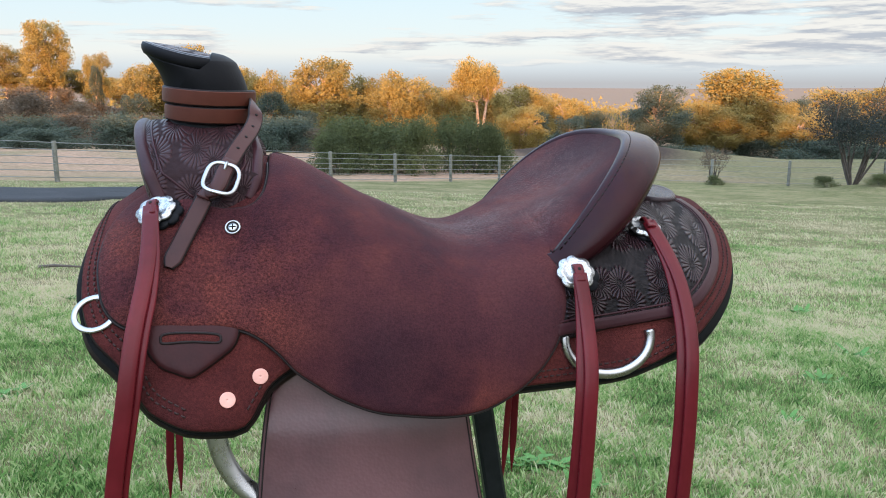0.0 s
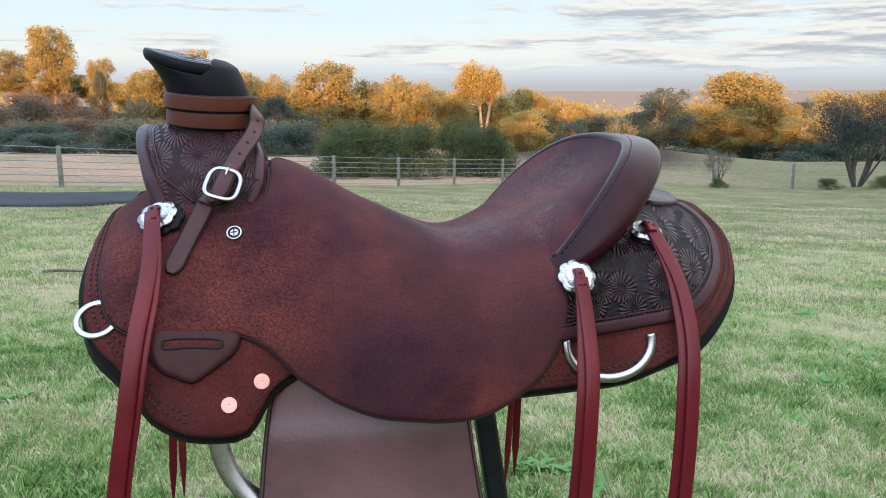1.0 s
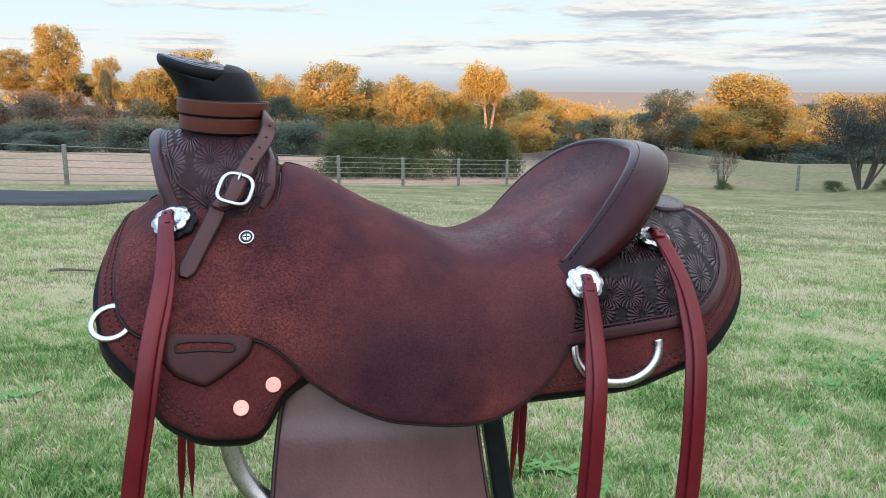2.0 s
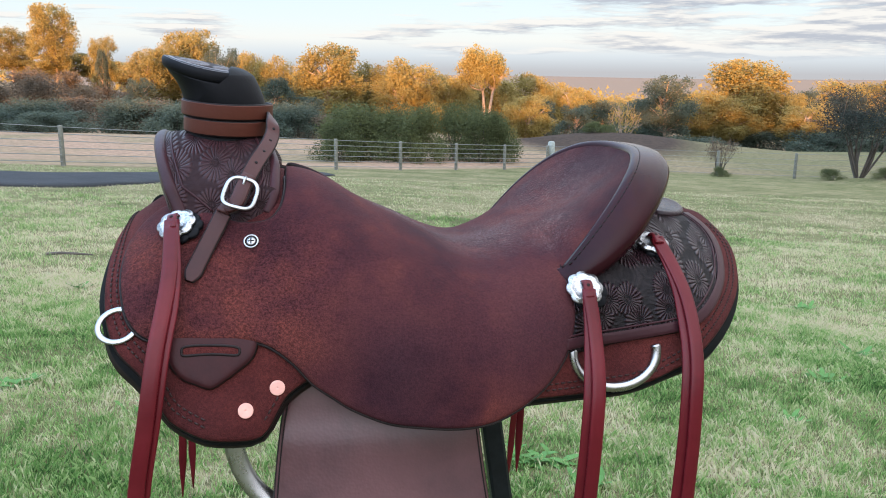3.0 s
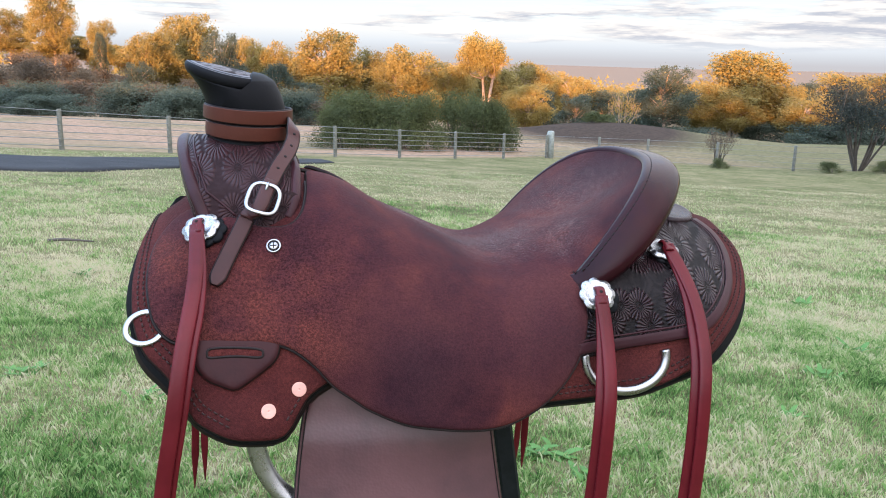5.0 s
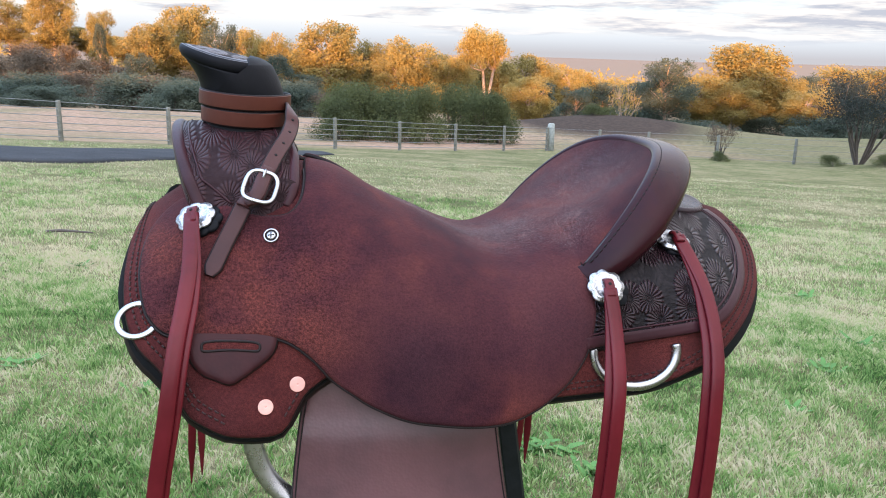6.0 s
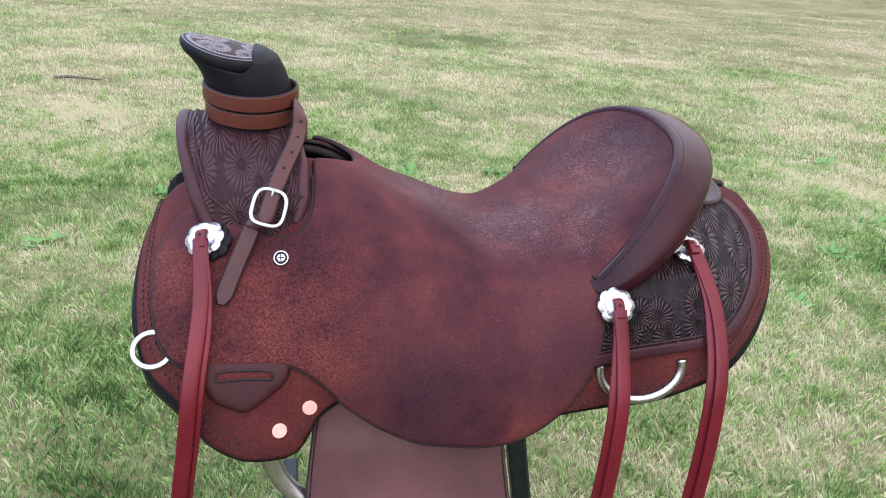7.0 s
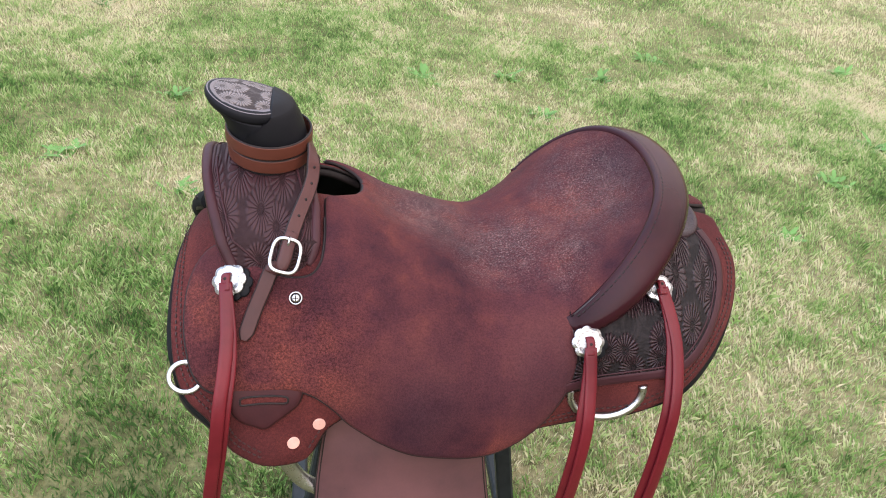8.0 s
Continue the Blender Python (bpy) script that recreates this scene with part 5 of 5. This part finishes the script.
def tree_meshes(seed, height, width, kind, leaves, size, leaf_mat, bark_mat):
    """Trunk mesh and crown mesh of one tree standing at the origin."""
    rng = np.random.default_rng(seed)
    tv, tf = [], []

    def put(vf):
        v, f = vf
        tf.extend(tuple(i + len(tv) for i in x) for x in f)
        tv.extend(v)
    centres, radii = [], []
    if kind in ("gum", "tall_gum"):
        low, mid_h, reach_h = (0.20, 0.58, 0.46) if kind == "gum" else (0.60, 0.79, 0.25)
        stems = [(rng.normal() * 0.03 * width, rng.normal() * 0.03 * width)] if kind == "gum" else [(-0.03 * width, 0.0), (0.11 * width, 0.1)]
        tops = []
        for sx_, sy_ in stems:
            tops.append((sx_ * 1.6, sy_, height * (low + 0.08)))
            put(limb((sx_ * 0.4, sy_, -0.6), tops[-1], height * 0.022, height * 0.013, rng, 7, 8, 0.03))
            put(limb(tops[-1], (sx_ * 2.0, sy_, height * 0.80), height * 0.013, height * 0.003, rng, 6, 6, 0.05))
        for i in range(34):
            zc = low + 0.05 + (0.86 - low) * (i + rng.uniform(0, 1)) / 35
            hull = width * 0.5 * math.sqrt(max(1 - ((zc - mid_h) / reach_h) ** 2, 0.08))
            az, rr = i * 2.4 + rng.uniform(-0.5, 0.5), hull * rng.uniform(0.30, 0.84)
            end = np.array((rr * math.cos(az), rr * math.sin(az), height * zc))
            r = width * rng.uniform(0.11, 0.19)
            root = np.array(tops[i % len(tops)])
            root[2] = max(root[2] * 0.85, height * (zc - 0.22))
            put(limb(root, end, height * 0.0085, height * 0.0025, rng, 5, 5, 0.08))
            centres.append(tuple(end))
            radii.append((r, r, r * rng.uniform(0.7, 1.0)))
            for j in range(2):
                e2 = end * np.array([0.95, 0.95, 1.0]) + np.clip(rng.normal(size=3), -1, 0.8) * r * 0.75
                centres.append(tuple(e2))
                radii.append((r * 0.5, r * 0.5, r * 0.42))
    elif kind == "bush":
        for i in range(9):
            az, rr = rng.uniform(0, 6.28), width * 0.5 * rng.uniform(0, 0.75)
            h = height * rng.uniform(0.35, 0.82) * (1 - 0.35 * (rr / (width * 0.5)) ** 2)
            c = (rr * math.cos(az), rr * math.sin(az), h)
            put(limb((0.1 * c[0], 0.1 * c[1], -0.2), c, 0.05, 0.015, rng, 5, 4))
            centres.append(c)
            r = width * rng.uniform(0.16, 0.24)
            radii.append((r, r, height * rng.uniform(0.18, 0.26)))
        for i in range(6):
            az = i * 1.05
            centres.append((width * 0.36 * math.cos(az), width * 0.36 * math.sin(az), height * 0.2))
            radii.append((width * 0.17, width * 0.17, height * 0.22))
    else:
        # many-stemmed spreading tree, thinly leafed
        for i in range(11):
            az = 2 * np.pi * i / 11 + rng.uniform(-0.2, 0.2)
            reach = width * 0.5 * rng.uniform(0.45, 0.95)
            m1 = np.array((reach * 0.45 * math.cos(az), reach * 0.45 * math.sin(az), height * rng.uniform(0.28, 0.4)))
            end = np.array((reach * math.cos(az), reach * math.sin(az), height * rng.uniform(0.5, 0.95)))
            put(limb((0.05 * math.cos(az), 0.05 * math.sin(az), -0.2), m1, 0.065, 0.045, rng, 6, 4))
            put(limb(m1, end, 0.042, 0.014, rng, 5, 5, 0.1))
            centres.append(tuple(0.75 * end + 0.25 * m1))
            r = width * rng.uniform(0.15, 0.22)
            radii.append((r, r, height * 0.17))
            for j in range(5):
                e2 = end + rng.normal(size=3) * r * 0.7
                put(limb(0.6 * end + 0.4 * m1, e2, 0.025, 0.008, rng, 4, 4, 0.12))
        centres.append((0, 0, height * 0.72))
        radii.append((width * 0.3, width * 0.3, height * 0.2))
    trunk = mesh_of("trunk", tv, tf, bark_mat)
    v, f = leaf_cloud(rng, centres, radii, leaves, size)
    return trunk, mesh_of("crown", v, f, leaf_mat, False)


def tree(meshes, x, y, top, width, base, label, category, name, group, spin):
    """Stands a tree of given crown top and width; base: height and width that its meshes were made with."""
    z = float(terrain(x, y))
    ob = thing(name, x, y, z, spin, label, category, group)
    sz, sx = (top - z) / base[0], width / base[1]
    ob.scale = (sx, sx, sz)
    for nm, me in zip(("trunk", "crown"), meshes):
        p = new(nm, me)
        p.parent = ob
    return ob


GUMS = [tree_meshes(11 + i, 16.0, 10.0, "gum", 22000, 0.16, M["sunlit_leaf"], M["bark"]) for i in range(4)]
TALL = tree_meshes(17, 16.0, 10.0, "tall_gum", 18000, 0.14, M["sunlit_leaf"], M["bark"])
SHADED_GUMS = [tree_meshes(31 + i, 14.0, 8.0, "gum", 17000, 0.13, M["shaded_leaf"], M["bark"]) for i in range(2)]
RISE = tree_meshes(35, 14.0, 8.0, "gum", 4200, 0.26, M["shaded_leaf"], M["bark"])
BUSHES = [tree_meshes(51 + i, 3.5, 5.0, "bush", 13000, 0.062, M["bush_leaf"], M["dark_bark"]) for i in range(3)]
SHRUBS = [tree_meshes(71 + i, 5.0, 6.0, "bush", 9000, 0.10, M["shaded_leaf"], M["dark_bark"]) for i in range(2)]
BROWNS = [tree_meshes(81 + i, 5.0, 6.0, "bush", 8000, 0.10, M["dry_leaf"], M["dark_bark"]) for i in range(2)]

rngs = np.random.default_rng(5)
LIT = [(-56.4, 118, 10.3, 6.2), (-65.5, 124, 7.0, 6.9), (-46.4, 110, 5.5, 3.6), (-37.5, 104, 4.3, 5.8), (-34.9, 112, 6.6, 7.4), (-36.4, 108, 2.3, 5.4), (-27.3, 110, 3.7, 5.4), (-22.8, 106, 2.9, 5.2), (-15.2, 104, 4.7, 8.3), (-11.9, 112, 1.4, 5.6), (-9.6, 112, 2.6, 5.8),
       (-4.4, 106, 2.8, 7.4), (0.3, 110, 1.0, 5.6), (9.0, 94, -1.1, 5.0), (13.7, 135, 1.4, 8.0), (20.6, 140, -0.5, 8.0), (33.3, 92, 3.1, 9.6), (27.1, 88, -0.5, 5.2), (29.7, 86, -0.7, 5.4), (37.2, 84, -1.5, 6.2), (37.3, 90, -0.7, 5.0), (67.2, 140, 0.7, 10.6), (70.3, 135, 1.0, 11.0), (-20.3, 112, 1.6, 5.6), (-57.0, 124, 3.4, 6.0), (-6.8, 104, 0.8, 6.0)]
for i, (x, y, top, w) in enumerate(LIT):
    tree(GUMS[i % 4], x, y, top + 0.2, w * 1.22, (16.0, 10.0), "tall gum tree, golden evening light also put into its leaf colour", "tree", "gum_tree", "gum trees across the valley", (i * 67) % 360)
tree(TALL, 4.3, 100, 4.3, 6.9, (16.0, 10.0), "tall gum tree with two pale bare trunks under its crown", "tree", "gum_tree", "gum trees across the valley", 0)
for i in range(15):
    x, y = -62 + 4.9 * i + rngs.uniform(-1, 1), 116 + rngs.uniform(0, 10)
    tree(GUMS[(i + 2) % 4], x, y, (2.6 - 0.03 * (x + 62)) + rngs.uniform(-1.4, 0.8), rngs.uniform(7.5, 10), (16.0, 10.0), "lower gum tree filling the sunlit tree line", "tree", "gum_tree", "gum trees across the valley", (i * 79) % 360)
for i in range(9):
    x, y = -66 + 4.2 * i + rngs.uniform(-1, 1), 96 + rngs.uniform(0, 12)
    tree(BROWNS[i % 2], x, y, float(terrain(x, y)) + rngs.uniform(3.0, 4.6), rngs.uniform(5, 8), (5.0, 6.0), "low brown scrub on the far slope", "shrub", "shrub", "scrub on the slope", (i * 47) % 360)
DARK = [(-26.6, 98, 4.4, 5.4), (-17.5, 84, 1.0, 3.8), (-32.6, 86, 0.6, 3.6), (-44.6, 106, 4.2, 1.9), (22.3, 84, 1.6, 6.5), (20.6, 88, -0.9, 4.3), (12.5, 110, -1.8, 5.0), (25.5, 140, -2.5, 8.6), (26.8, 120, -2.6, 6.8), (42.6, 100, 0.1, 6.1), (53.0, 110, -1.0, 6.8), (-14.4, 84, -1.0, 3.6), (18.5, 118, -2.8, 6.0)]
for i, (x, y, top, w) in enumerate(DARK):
    tree(SHADED_GUMS[i % 2], x, y, top, w, (14.0, 8.0), "gum tree standing in shade, shade put into its grey-green leaf colour", "tree", "gum_tree", "gum trees across the valley", (i * 97) % 360)
for i, (x, y, top, w) in enumerate([(-5.8, 44.0, -1.2, 3.2), (-4.9, 46.0, -0.2, 3.8), (-3.2, 45.0, 0.05, 4.2), (-1.7, 44.2, -0.4, 3.2), (0.4, 47.0, -0.2, 3.0), (1.8, 46.0, -0.1, 3.4), (2.8, 45.5, -0.7, 2.5)]):
    tree(BUSHES[i % 3], x, y, top, w * 1.08, (3.5, 5.0), "dense dark green bush behind the wire fence", "bush", "bush", "bushes behind the fence", (i * 71) % 360)
for i in range(24):
    x = -46 + 37 * (i / 23) + rngs.uniform(-1.2, 1.2)
    y = 65 + rngs.uniform(0, 14)
    tree((SHRUBS + BROWNS[:1] + SHRUBS)[i % 5], x, y, -1.3 - 0.025 * max(x + 25, 0) + rngs.uniform(-0.8, 0.7), rngs.uniform(5.0, 7.5), (5.0, 6.0), "dark grey-green scrub, evening shade put into its leaf colour", "shrub", "shrub", "scrub along the valley edge", (i * 53) % 360)
for i, (x, y, top, w) in enumerate([(-42.3, 84, 0.5, 7.5), (-39.4, 88, 0.2, 6.5), (-46.0, 82, 0.2, 6.5), (-35.0, 90, -0.4, 6.0)]):
    tree(BROWNS[i % 2], x, y, top, w, (5.0, 6.0), "leafless brown scrub thicket in shade", "shrub", "shrub", "brown scrub thicket", (i * 61) % 360)
for i in range(18):
    x = 19 + 42 * (i / 17) + rngs.uniform(-1.2, 1.2)
    y = 78 + rngs.uniform(0, 12)
    tree(SHRUBS[i % 2], x, y, -4.0 + rngs.uniform(-0.8, 0.6), rngs.uniform(5.0, 7.5), (5.0, 6.0), "dark grey-green scrub, evening shade put into its leaf colour", "shrub", "shrub", "scrub along the valley edge", (i * 53) % 360)

dead = tree_meshes(95, 5.0, 5.0, "spread", 700, 0.12, M["sunlit_leaf"], M["bark"])
tree(dead, 17.2, 80, -1.3, 3.2, (5.0, 5.0), "pale dead tree with bare limbs and few golden leaves", "tree", "dead_tree", "", 10)
bare = tree_meshes(91, 4.6, 5.4, "spread", 1800, 0.085, M["dry_leaf"], M["dark_bark"])
# darker leaf colour, with the shade on the spreading tree painted in
M["shade_leaf"] = foliage("shaded_twig_leaves", (0.026, 0.034, 0.030), (0.040, 0.050, 0.044), (0.058, 0.070, 0.060))
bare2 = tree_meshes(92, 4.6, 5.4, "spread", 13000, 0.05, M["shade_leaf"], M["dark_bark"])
tree(bare2, 18.6, 36.6, 1.15, 5.0, (4.6, 5.4), "many-stemmed spreading tree by the paddock edge, shade put into its dark leaf colour", "tree", "spreading_tree", "", 65)
tree(bare, 13.6, 40.5, -1.7, 2.0, (4.6, 5.4), "small bare-branched tree behind the fence", "tree", "small_tree", "", 70)
for i, (x, y, s) in enumerate(((13.0, 38.4, 0.9), (17.2, 36.0, 1.0), (18.6, 34.3, 1.1), (21.0, 35.0, 1.3), (11.7, 66, 1.7), (13.0, 67, 1.5))):
    z = float(terrain(x, y))
    tree(BUSHES[i % 3], x, y, z + 0.55 * s, 1.1 * s, (3.5, 5.0), "low green weedy clump at the paddock edge", "shrub", "weed_clump", "weed clumps", i * 40)

# far woods: one mass of small crowns over the plain
rngf = np.random.default_rng(8)
cen, rad = [], []
for i in range(520):
    d = rngf.uniform(150, 520)
    az = rngf.uniform(-0.62, 0.62)
    x, y = d * math.sin(az), d * math.cos(az)
    hgt = rngf.uniform(5, 9)
    cen.append((x, y, float(terrain(x, y)) + hgt * 0.6))
    rad.append((rngf.uniform(3, 6), rngf.uniform(3, 6), hgt * 0.5))
v, f = leaf_cloud(rngf, cen, rad, 110000, 0.5)
woods = tagged(piece("far_woods", v, f, M["sunlit_leaf"], smooth=False), "hazy far woodland over the plain", "woods", kind="stuff")
# unseen trees added on the rise behind the viewer, to keep the paddock in shade
for i in range(24):
    x = -95 + 8 * i + rngs.uniform(-2, 2)
    y = -70 + rngs.uniform(-5, 5)
    tree(RISE, x, y, float(terrain(x, y)) + rngs.uniform(2.5, 5.0), rngs.uniform(9, 13), (14.0, 8.0), "unseen low tree added on the rise to shade the paddock", "tree", "tree", "trees on the rise", (i * 83) % 360)


# ---------------------------------------------------------------- grass
def blade_colour(add, co):
    isl = add("ShaderNodeNewGeometry").outputs["Random Per Island"]
    n = noise_(add, co, 0.55, 4.0, 0.6)
    m2 = noise_(add, co, 3.2, 5.0, 0.65)
    m3 = noise_(add, co, 13.0, 3.0, 0.6)
    patch = math_(add, "SUBTRACT", math_(add, "ADD", math_(add, "ADD", math_(add, "MULTIPLY", n, 1.5), m2), math_(add, "MULTIPLY", m3, 0.9)), 1.70)
    f = math_(add, "ADD", math_(add, "MULTIPLY", isl, 0.36), math_(add, "ADD", math_(add, "MULTIPLY", patch, 0.80), 0.275))
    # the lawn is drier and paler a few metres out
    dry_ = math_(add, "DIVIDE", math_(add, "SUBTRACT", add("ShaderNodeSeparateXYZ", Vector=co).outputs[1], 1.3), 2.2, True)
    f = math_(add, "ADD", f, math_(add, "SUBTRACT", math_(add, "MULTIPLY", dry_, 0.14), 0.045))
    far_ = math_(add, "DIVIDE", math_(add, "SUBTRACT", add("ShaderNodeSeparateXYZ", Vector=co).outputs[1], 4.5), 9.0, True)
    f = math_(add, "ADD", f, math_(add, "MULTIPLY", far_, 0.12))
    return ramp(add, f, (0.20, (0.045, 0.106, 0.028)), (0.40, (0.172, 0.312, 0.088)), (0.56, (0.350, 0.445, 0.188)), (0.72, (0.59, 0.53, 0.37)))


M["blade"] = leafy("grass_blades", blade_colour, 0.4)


def blades(rng, n, y0, y1, spread, hmin, hmax, width):
    y = y0 + (y1 - y0) * rng.uniform(0, 1, n) ** 0.85
    x = rng.uniform(-1, 1, n) * (0.45 + spread * y) * (1 + 0.30 * np.maximum(rng.normal(size=n), 0) ** 2)
    cl = np.sin(x * 5.1 + 1.3 * np.sin(y * 3.7)) * np.cos(y * 4.3 + np.sin(x * 2.9))
    keep = rng.uniform(0, 1, n) < 0.75 + 0.25 * cl
    x, y, cl = x[keep], y[keep], cl[keep]
    n = len(x)
    z = terrain(x, y)
    h = rng.uniform(hmin, hmax, n) * (1 + 0.35 * cl)
    az, lean = rng.uniform(0, 6.283, n), rng.uniform(0.05, 0.8, n)
    w = width * rng.uniform(0.6, 1.3, n)
    dx, dy = np.cos(az), np.sin(az)
    a = np.stack([x - dy * w, y + dx * w, z - 0.004], 1)
    b = np.stack([x + dy * w, y - dx * w, z - 0.004], 1)
    c = np.stack([x + dx * h * lean * 0.35 + dy * w * 0.7, y + dy * h * lean * 0.35 - dx * w * 0.7, z + h * 0.62], 1)
    d = np.stack([x + dx * h * lean, y + dy * h * lean, z + h * (1.05 - 0.28 * lean)], 1)
    v = np.stack([a, b, c, d], 1).reshape(-1, 3)
    base = (np.arange(n) * 4)[:, None]
    tri = np.concatenate([base + [0, 1, 2], base + [0, 2, 3]], 1).reshape(-1, 3)
    return v, tri


def tri_mesh(name, v, tri, mat):
    me = bpy.data.meshes.new(name)
    me.vertices.add(len(v))
    me.vertices.foreach_set("co", v.astype(np.float32).ravel())
    me.loops.add(tri.size)
    me.loops.foreach_set("vertex_index", tri.astype(np.int32).ravel())
    me.polygons.add(len(tri))
    me.polygons.foreach_set("loop_start", np.arange(0, tri.size, 3, dtype=np.int32))
    me.update(calc_edges=True)
    me.materials.append(mat)
    return new(name, me)


def turf(rng, n, reach):
    """Coarser blades all round, outside the finely built stretch."""
    r, a_ = reach * np.sqrt(rng.uniform(0, 1, n)), rng.uniform(0, 6.283, n)
    x, y = r * np.cos(a_), 1.5 + r * np.sin(a_)
    out_ = (y < 0.8) | (np.abs(x) > 0.45 + 0.66 * y)
    x, y = x[out_], y[out_]
    n = len(x)
    z, h, az, w = terrain(x, y), rng.uniform(0.012, 0.034, n), rng.uniform(0, 6.283, n), rng.uniform(0.0010, 0.0022, n)
    dx, dy = np.cos(az), np.sin(az)
    v = np.stack([np.stack([x - dy * w, y + dx * w, z - 0.004], 1), np.stack([x + dy * w, y - dx * w, z - 0.004], 1), np.stack([x + dx * h * 0.5, y + dy * h * 0.5, z + h], 1)], 1)
    return v.reshape(-1, 3), np.arange(n * 3).reshape(-1, 3)


rg = np.random.default_rng(3)
sets = [blades(rg, 400000, 0.8, 4.6, 0.68, 0.006, 0.026, 0.00050), blades(rg, 170000, 4.4, 9.5, 0.66, 0.010, 0.032, 0.0010), blades(rg, 80000, 9.2, 24.0, 0.62, 0.012, 0.036, 0.0026)]


def tufts(rng, count, per, y0, y1, spread, h, width):
    """Thicker clumps of longer grass."""
    y = y0 + (y1 - y0) * rng.uniform(0, 1, count) ** 0.9
    x = rng.uniform(-1, 1, count) * (0.4 + spread * y)
    r = rng.uniform(0.02, 0.075, count)
    x, y, r = np.repeat(x, per), np.repeat(y, per), np.repeat(r, per)
    n = count * per
    az, q = rng.uniform(0, 6.283, n), np.sqrt(rng.uniform(0, 1, n))
    px, py = x + r * q * np.cos(az), y + r * q * np.sin(az)
    z = terrain(px, py)
    hh = h * rng.uniform(0.5, 1.25, n) * np.repeat(rng.uniform(0.6, 1.2, count), per)
    lean = 0.12 + 0.5 * q * rng.uniform(0.3, 1.1, n)
    dx, dy = np.cos(az + rng.normal(0, 0.5, n)), np.sin(az + rng.normal(0, 0.5, n))
    w = width * rng.uniform(0.6, 1.3, n)
    a = np.stack([px - dy * w, py + dx * w, z - 0.004], 1)
    b = np.stack([px + dy * w, py - dx * w, z - 0.004], 1)
    c = np.stack([px + dx * hh * lean * 0.4 + dy * w * 0.7, py + dy * hh * lean * 0.4 - dx * w * 0.7, z + hh * 0.62], 1)
    d = np.stack([px + dx * hh * lean, py + dy * hh * lean, z + hh * (1.0 - 0.25 * lean)], 1)
    v = np.stack([a, b, c, d], 1).reshape(-1, 3)
    base = (np.arange(n) * 4)[:, None]
    return v, np.concatenate([base + [0, 1, 2], base + [0, 2, 3]], 1).reshape(-1, 3)


sets += [tufts(rg, 3600, 34, 0.9, 5.0, 0.66, 0.030, 0.00055), tufts(rg, 2400, 22, 4.8, 12.0, 0.64, 0.040, 0.0012)]
sets.append(turf(rg, 300000, 7.5))
vs_, ts_, off_ = [], [], 0
for v, tri in sets:
    vs_.append(v)
    ts_.append(tri + off_)
    off_ += len(v)
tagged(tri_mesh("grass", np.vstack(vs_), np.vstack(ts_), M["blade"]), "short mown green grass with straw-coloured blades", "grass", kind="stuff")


# broad-leafed weeds among the grass
def weed_leaves(seed):
    rng = np.random.default_rng(seed)
    v, f = [], []
    for i in range(26):
        az, ln, up_ = rng.uniform(0, 6.28), rng.uniform(0.03, 0.075), rng.uniform(0.3, 1.0)
        w = ln * 0.17
        root = np.array([rng.normal() * 0.025, rng.normal() * 0.025, 0.0])
        ax, sd = np.array([math.cos(az), math.sin(az), up_]), np.array([-math.sin(az), math.cos(az), 0.0])
        pts = [root, root + ax * ln * 0.45 + sd * w, root + ax * ln * 0.45 - sd * w, root + ax * ln * 0.8 + sd * w * 0.7 - np.array([0, 0, 0.008]), root + ax * ln * 0.8 - sd * w * 0.7 - np.array([0, 0, 0.008]), root + ax * ln - np.array([0, 0, 0.016])]
        k = len(v)
        v += pts
        f += [(k, k + 1, k + 2), (k + 1, k + 3, k + 4, k + 2), (k + 3, k + 5, k + 4)]
    return v, f


M["weed"] = foliage("weed_leaves", (0.07, 0.17, 0.045), (0.11, 0.24, 0.065), (0.16, 0.31, 0.08), 0.3)
wv, wf = [], []
for i, (x, y, s) in enumerate(((1.10, 2.40, 0.8), (0.26, 1.93, 1.2), (0.34, 1.80, 1.0), (0.18, 1.95, 0.9), (-1.35, 2.35, 1.0), (0.30, 3.3, 1.0), (0.62, 3.9, 1.2), (-0.25, 3.6, 1.2), (0.15, 3.75, 1.1), (1.8, 3.4, 1.2), (-1.2, 3.0, 1.0), (2.1, 4.6, 1.2), (-0.9, 2.2, 0.8), (1.45, 2.9, 1.0), (0.95, 4.4, 1.2), (-2.0, 4.2, 1.2))):
    v, f = weed_leaves(200 + i)
    wf += [tuple(k + len(wv) for k in t) for t in f]
    wv += list(np.array(v) * (s * 0.85) + np.array([x, y, float(terrain(x, y)) - 0.002]))
tagged(piece("weeds", wv, wf, M["weed"]), "small broad-leaved green weeds in the mown grass", "weeds", kind="stuff")
# fallen stick
sx, sy = -2.55, 5.25
pth = spline([(-0.15, 0.0, 0.012), (-0.06, 0.012, 0.02), (0.05, -0.008, 0.022), (0.16, 0.008, 0.012)], 14)
v, f = sweep(pth, (0, 0, 1), np.array([circle(r, 7) for r in np.linspace(0.012, 0.006, 14)]))
stick = piece("stick", v, f, M["dark_bark"])
stick.location = (sx, sy, float(terrain(sx, sy)) + 0.012)
tagged(stick, "dark fallen stick lying on the grass", "stick")
